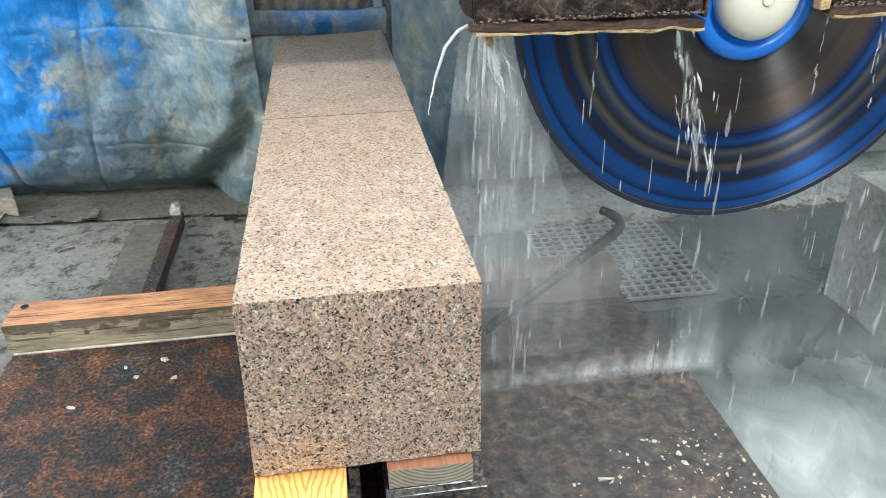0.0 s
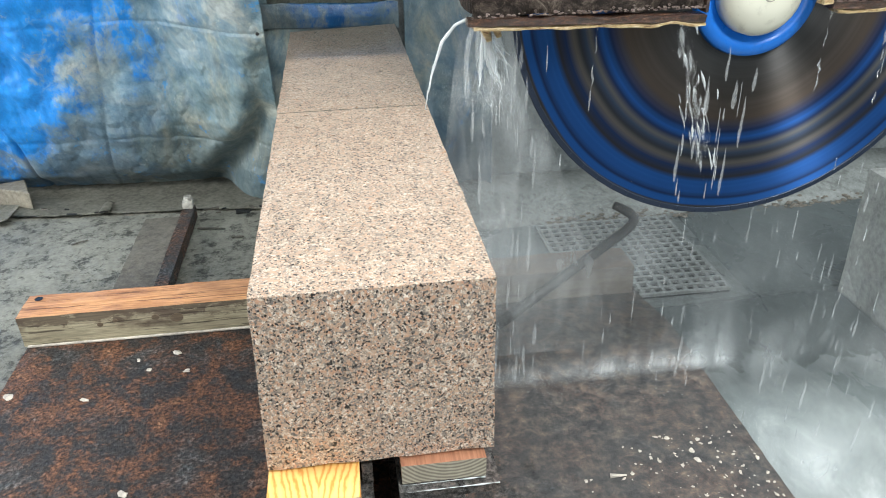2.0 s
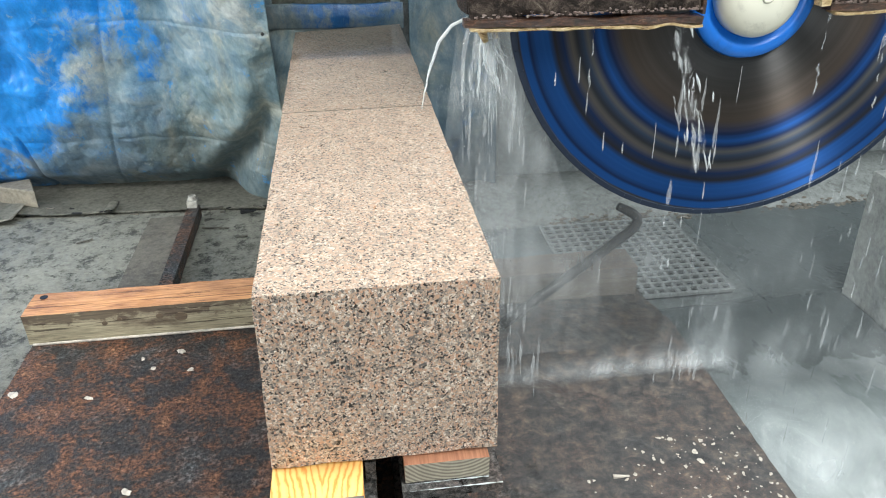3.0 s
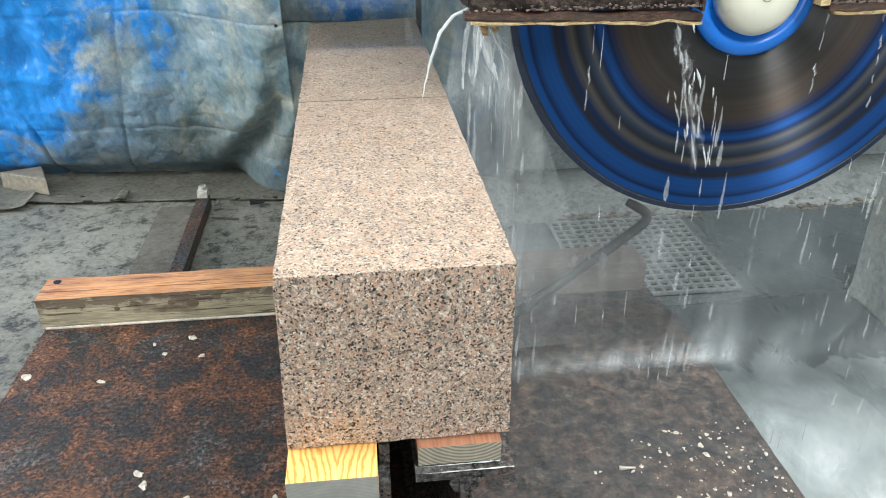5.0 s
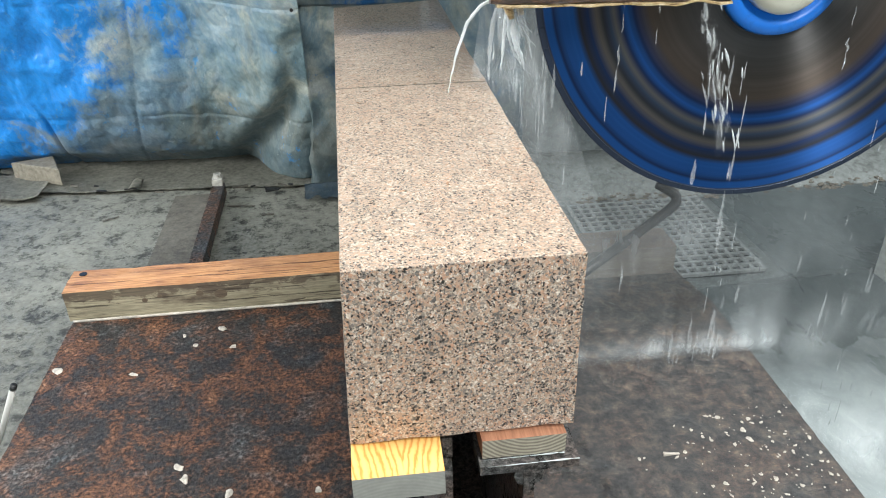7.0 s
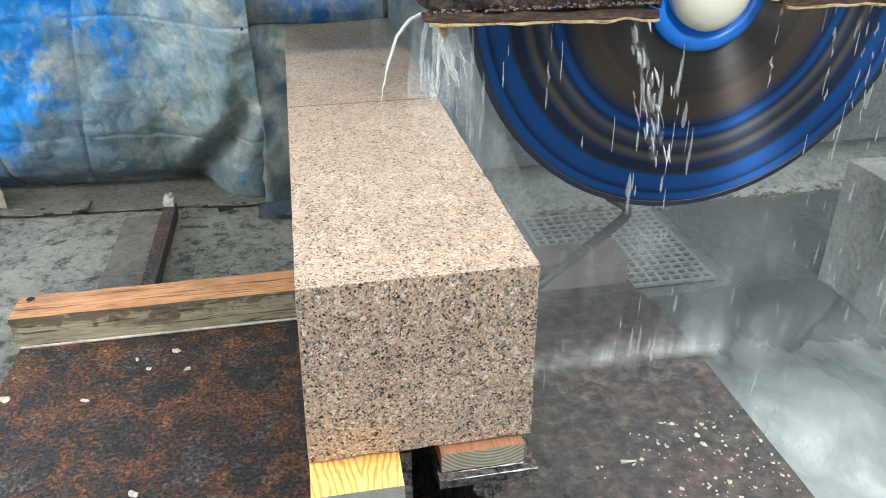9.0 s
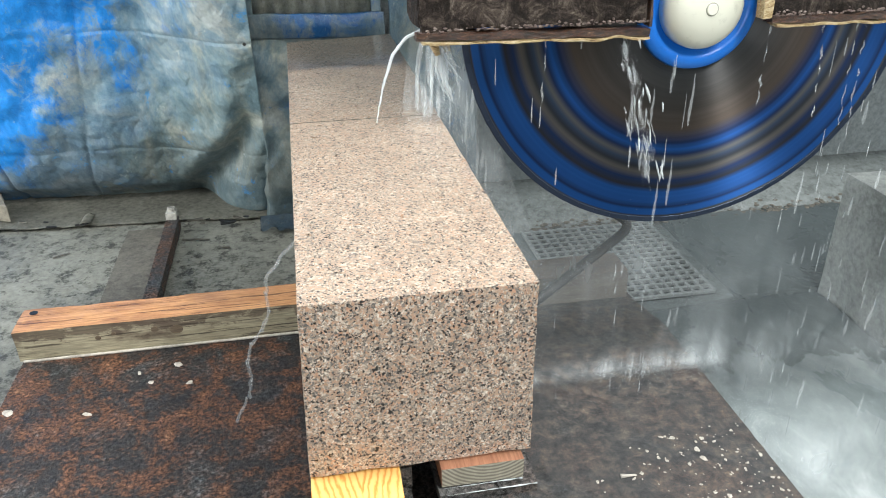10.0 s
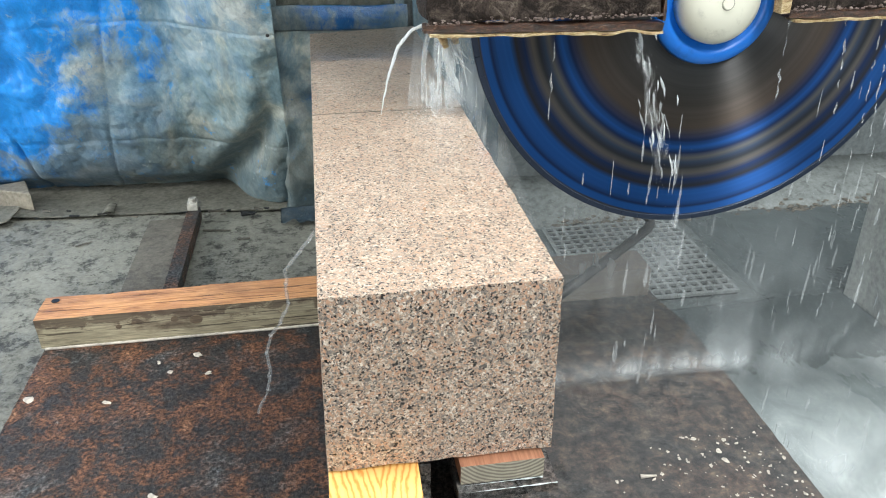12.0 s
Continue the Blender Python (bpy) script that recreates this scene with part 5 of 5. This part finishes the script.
def build_spray():
    r = np.random.default_rng(3)
    # the line of spray on the deck below the blade
    n = 7000
    x = 0.33 + 0.72 * r.uniform(0, 1, n) ** 0.75
    p = np.stack([x, 0.675 + r.normal(0, 0.02, n) + 0.008 * np.sin(x * 17), np.abs(r.normal(0, 0.022, n)) * (0.6 + 0.6 * np.sin(x * 9 + 1) ** 2) + 0.001], 1)
    a = specks("deck_spray", p, r.uniform(0.00014, 0.00032, n), 1.0, "low line of white spray on the deck under the blade", "spray")
    # mist over the deck behind and under the gush
    n = 14000
    p = np.stack([0.33 + np.abs(r.normal(0, 0.30, n)), r.uniform(0.70, 1.30, n), 0.105 + np.abs(r.normal(0, 0.17, n))], 1)
    b = specks("deck_mist", p, r.uniform(0.0001, 0.0002, n), 3.0, "fine mist hanging over the deck", "spray")
    n = 20000
    q = np.stack([r.uniform(0.36, 1.05, n), r.uniform(0.56, 1.10, n), 0.01 + np.abs(r.normal(0, 0.07, n))], 1)
    q = q[~((q[:, 1] > 1.05) & (q[:, 2] < 0.1))]
    b2 = specks("deck_haze", q, r.uniform(0.0001, 0.0002, len(q)), 3.0, "thin haze of water low over the deck", "spray")
    # mist over the runoff beside the cart
    n = 16000
    y = r.uniform(0.0, 1.7, n)
    p = np.stack([r.uniform(1.0, 1.8, n), y, FZ + 0.02 + np.abs(r.normal(0, 0.13, n))], 1)
    h = n // 3
    p[:h] = np.stack([0.98 + np.abs(r.normal(0, 0.16, h)), r.normal(0.80, 0.20, h), FZ + 0.02 + np.abs(r.normal(0, 0.12, h))], 1)
    c = specks("floor_mist", p, r.uniform(0.00018, 0.0004, n), 2.0, "fine mist over the milky runoff", "spray")
    # the fan of fine water under the nozzles; it travels with the saw
    n, m = 9000, 46
    slope = np.concatenate([r.normal(-0.02, 0.15, m // 2), r.normal(0.05, 0.09, m - m // 2)])
    tight = r.uniform(0.004, 0.022, m)
    which = r.integers(0, m, n)
    deep = 0.03 + 0.84 * r.uniform(0, 1, n) ** 1.7
    wide = np.where(r.uniform(0, 1, n) < 0.55, r.normal(0.02, 0.15, n), slope[which] + r.normal(0, 1, n) * tight[which])
    p = np.stack([-0.553 + r.normal(0, 0.007, n) + np.clip(wide, -0.13, 0.30) * deep ** 0.92, r.normal(-0.012, 0.014, n) + r.normal(0, 0.05, n) * deep, -deep], 1)
    h = 4000
    splash = np.stack([-0.572 + r.normal(0, 0.034, h), r.normal(-0.03, 0.05, h), STONE_TOP - BZ + np.abs(r.normal(0, 0.030, h))], 1)
    splash[:, 0] = np.minimum(splash[:, 0], -0.47 - np.abs(r.normal(0, 0.02, h)))
    p = np.concatenate([p, splash])
    n += h
    d = specks("gush_mist", p, r.uniform(0.00009, 0.00019, n), 9.0, "fan of fine white water under the guard's end", "spray")
    # the thin veil beside the stone under the gush
    n = 9000
    z = 0.60 - 0.58 * r.uniform(0, 1, n)
    p = np.stack([0.32 + np.abs(r.normal(0, 0.10, n)), 0.705 + r.normal(0, 0.04, n), z], 1)
    p = p[p[:, 0] < 0.56]
    e = specks("falling_veil", p, r.uniform(0.0001, 0.0002, len(p)), 7.0, "thin veil of water falling beside the stone", "spray")
    # torn spray where water runs down before the blade; it travels with the saw
    n = 4500
    m = 30
    cf = np.sort(r.uniform(0, 1, m))
    cx = -0.165 + 0.085 * cf + r.normal(0, 1, m) * (0.004 + 0.014 * cf)
    which = r.integers(0, m, n)
    f = r.normal(0, 1, n)
    slim = r.uniform(0.0012, 0.0042, m)[which]
    long = r.uniform(0.006, 0.022, m)[which]
    lean = r.uniform(-0.15, 0.35, m)[which]
    p = np.stack([cx[which] + r.normal(0, 1, n) * slim - lean * f * long, r.normal(-0.034, 0.003, n), (-0.06 - 0.30 * cf)[which] + f * long], 1)
    g = specks("blade_spray", p, r.uniform(0.00012, 0.00028, n), 5.0, "torn white spray running down before the blade", "spray")
    return a, b, c, d, e, g, b2


SPRAY_THINGS = build_spray()


def build_curtains():
    """Curtains of fine spray: along the deck under the blade, over the runoff, and the fan under the nozzles."""
    def curtain(name, mat, x0, x1, y, z0, z1, depth, label, narrow=0.0, seed=0.0, shift=0.0):
        own = bmesh.new()
        nx, nz = 36, 24
        g = []
        for i in range(nx + 1):
            row = []
            for j in range(nz + 1):
                u, f = i / nx, j / nz
                half = (x1 - x0) / 2 * (1 - narrow * f)
                x = (x0 + x1) / 2 + shift * f + half * (2 * u - 1)
                row.append(own.verts.new((x, y + depth * noise.noise(Vector((x * 4, f * 2, seed))), z0 + (z1 - z0) * f)))
            g.append(row)
        for i in range(nx):
            for j in range(nz):
                own.faces.new((g[i][j], g[i + 1][j], g[i + 1][j + 1], g[i][j + 1]))
        return thing(name, own, mat, label, "spray", kind="stuff", smooth=True)
    still = [curtain("spray_curtain", MIST_DECK, 0.305, 1.04, 0.675, 0.002, 0.30, 0.010, "low curtain of white spray on the deck under the blade", seed=1),
             curtain("spray_curtain", MIST_FLOOR, 0.99, 1.82, 0.86, FZ + 0.012, 0.28, 0.06, "curtain of mist over the milky runoff", seed=2),
             curtain("spray_curtain", MIST_FLOOR, 1.00, 1.82, 0.46, FZ + 0.012, 0.12, 0.05, "curtain of mist over the milky runoff", seed=3),
             curtain("spray_curtain", MIST_THIN, 0.99, 1.82, 1.30, FZ + 0.012, 0.36, 0.06, "thin curtain of mist before the rear bank", seed=6),
             curtain("spray_curtain", MIST_HAZE, 0.31, 1.02, 0.93, 0.004, 0.52, 0.04, "thin haze of spray over the deck behind the blade", seed=8)]
    fan = curtain("spray_fan", MIST_GUSH, -0.70, -0.20, 0.020, -0.86, -0.03, 0.008, "fan of fine white water under the guard's end", 0.82, seed=4, shift=-0.10)
    return still, fan


CURTAINS, FAN = build_curtains()


def build_trickle():
    """Water that has crossed the stone and runs off its side late in the cut."""
    made = []
    line = [(-0.012, 0.464), (-0.051, 0.417), (-0.082, 0.384), (-0.091, 0.345), (-0.092, 0.300), (-0.115, 0.254), (-0.142, 0.222), (-0.155, 0.176), (-0.149, 0.120), (-0.153, 0.072), (-0.180, 0.009)]
    for i, ((xa, za), (xb, zb)) in enumerate(zip(line, line[1:])):
        m = Vector(((xa + xb) / 2, 0.69, (za + zb) / 2))
        pts, rr = [], []
        for k in range(11):
            f = k / 10 * 1.1 - 0.05
            pts.append(Vector((xa + (xb - xa) * f + 0.006 * noise.noise(Vector((i + f, 2, 0)) * 2), 0.69, za + (zb - za) * f)) - m)
            rr.append(0.0044 * (0.55 + 0.5 * noise.noise(Vector((i * 3 + f * 2.5, 7, 0)))) + 0.0012)
        ob = thing("water_trickle", tube(pts, rr, 8, squash=0.4), RUNNEL, "thin string of water running off the stone", "water", "trickle off the stone", m=Matrix.Translation(m), smooth=True)
        made.append((ob, m, i * 0.6))
    return made


TRICKLE = build_trickle()

# ---- what moves ----


def motions():
    walk(SAW, [(t, pose(BX + travel(t), BY, BZ)) for t in (0, 3, 6, 9, 12)])
    walk(BLADE_OB, [(k * 0.1, pose(0, 0, 0, 0, (k * 80) % 360, 0)) for k in range(121)])
    walk(FLANGE_OB, [(k * 0.1, pose(*HUB, 0, (k * 80) % 360, 0)) for k in range(121)])
    for i, ob in enumerate(WATER_THINGS):
        rows = []
        for k in range(61):
            t = k * 0.2
            rows.append((t, pose(BX + travel(t), BY, BZ + 0.004 * math.sin(k * 2.3 + i), 1.5 * math.sin(k * 1.7 + i), 0, 1.5 * math.sin(k * 2.9 + i * 2))))
        walk(ob, rows)
    for ob, x, y, z0, follow, floor_z, v, phase, drift in DROPS:
        rows, t = [], 0.0
        first = True
        while t < 12.0 - 1e-6:
            x0 = x + (travel(t) if follow else 0.0)
            low = STONE_TOP + 0.03 if x0 < 0.305 and y < 1.4 else floor_z
            if x0 > 0.96 and follow:
                low = FZ + 0.02
            span = max(2 / 30, round((z0 - low) / v * 30) / 30)
            part_way = phase if first else 0.0
            first = False
            t1 = min(12.0, t + max(1 / 30, round(span * (1 - part_way) * 30) / 30))
            za = z0 + (low - z0) * part_way
            rows.append((t, pose(x0 + drift * (z0 - za), y, za)))
            full = t + max(1 / 30, round(span * (1 - part_way) * 30) / 30)
            zb = za + (low - za) * (t1 - t) / (full - t)
            rows.append((t1, pose(x0 + drift * (z0 - zb), y, zb)))
            t = t1 + 1 / 30
        if rows[-1][0] < 12.0:
            rows.append((12.0, rows[-1][1]))
        walk(ob, rows)
    for i, ob in enumerate(SPRAY_THINGS):
        if i in (3, 5):
            walk(ob, [(k * 0.5, pose(BX + travel(k * 0.5) + 0.002 * math.sin(k * 2.1), BY, BZ)) for k in range(25)])
        elif i == 4:
            walk(ob, [(k * 0.5, pose(travel(k * 0.5) * 0.5, 0, 0.008 * math.sin(k * 2.7))) for k in range(25)])
        else:
            walk(ob, [(k * 0.5, pose(0.006 * math.sin(k * 2.1 + i), 0.004 * math.sin(k * 3.3), 0.003 * (1 + math.sin(k * 1.3 + i)))) for k in range(25)])
    for i, ob in enumerate(CURTAINS):
        walk(ob, [(k * 0.5, pose(0.008 * math.sin(k * 1.9 + i), 0.006 * math.sin(k * 2.6 + i), 0.002 * (1 + math.sin(k * 1.7 + i)))) for k in range(25)])
    walk(FAN, [(k * 0.5, pose(BX + travel(k * 0.5) + 0.003 * math.sin(k * 2.3), BY, BZ)) for k in range(25)])
    # the trickle waits under the stone, then slips out and falls to the deck
    for ob, m, i in TRICKLE:
        start = 9.15 + 0.07 * i
        rest = (0.05, m.y, 0.30)
        rows = [(0.0, pose(*rest)), (start, pose(*rest)), (start + 0.07 + 0.03 * i, pose(*m))]
        t = math.ceil((start + 0.5) * 5) / 5
        while t <= 12.0 + 1e-6:
            rows.append((min(t, 12.0), pose(m.x + 0.012 * math.sin(t * 3.1 + i * 0.7) * (0.3 + i / 6), m.y, m.z + 0.003 * math.sin(t * 9 + i), 0, 4 * math.sin(t * 4 + i), 0)))
            t += 0.2
        walk(ob, rows)


motions()
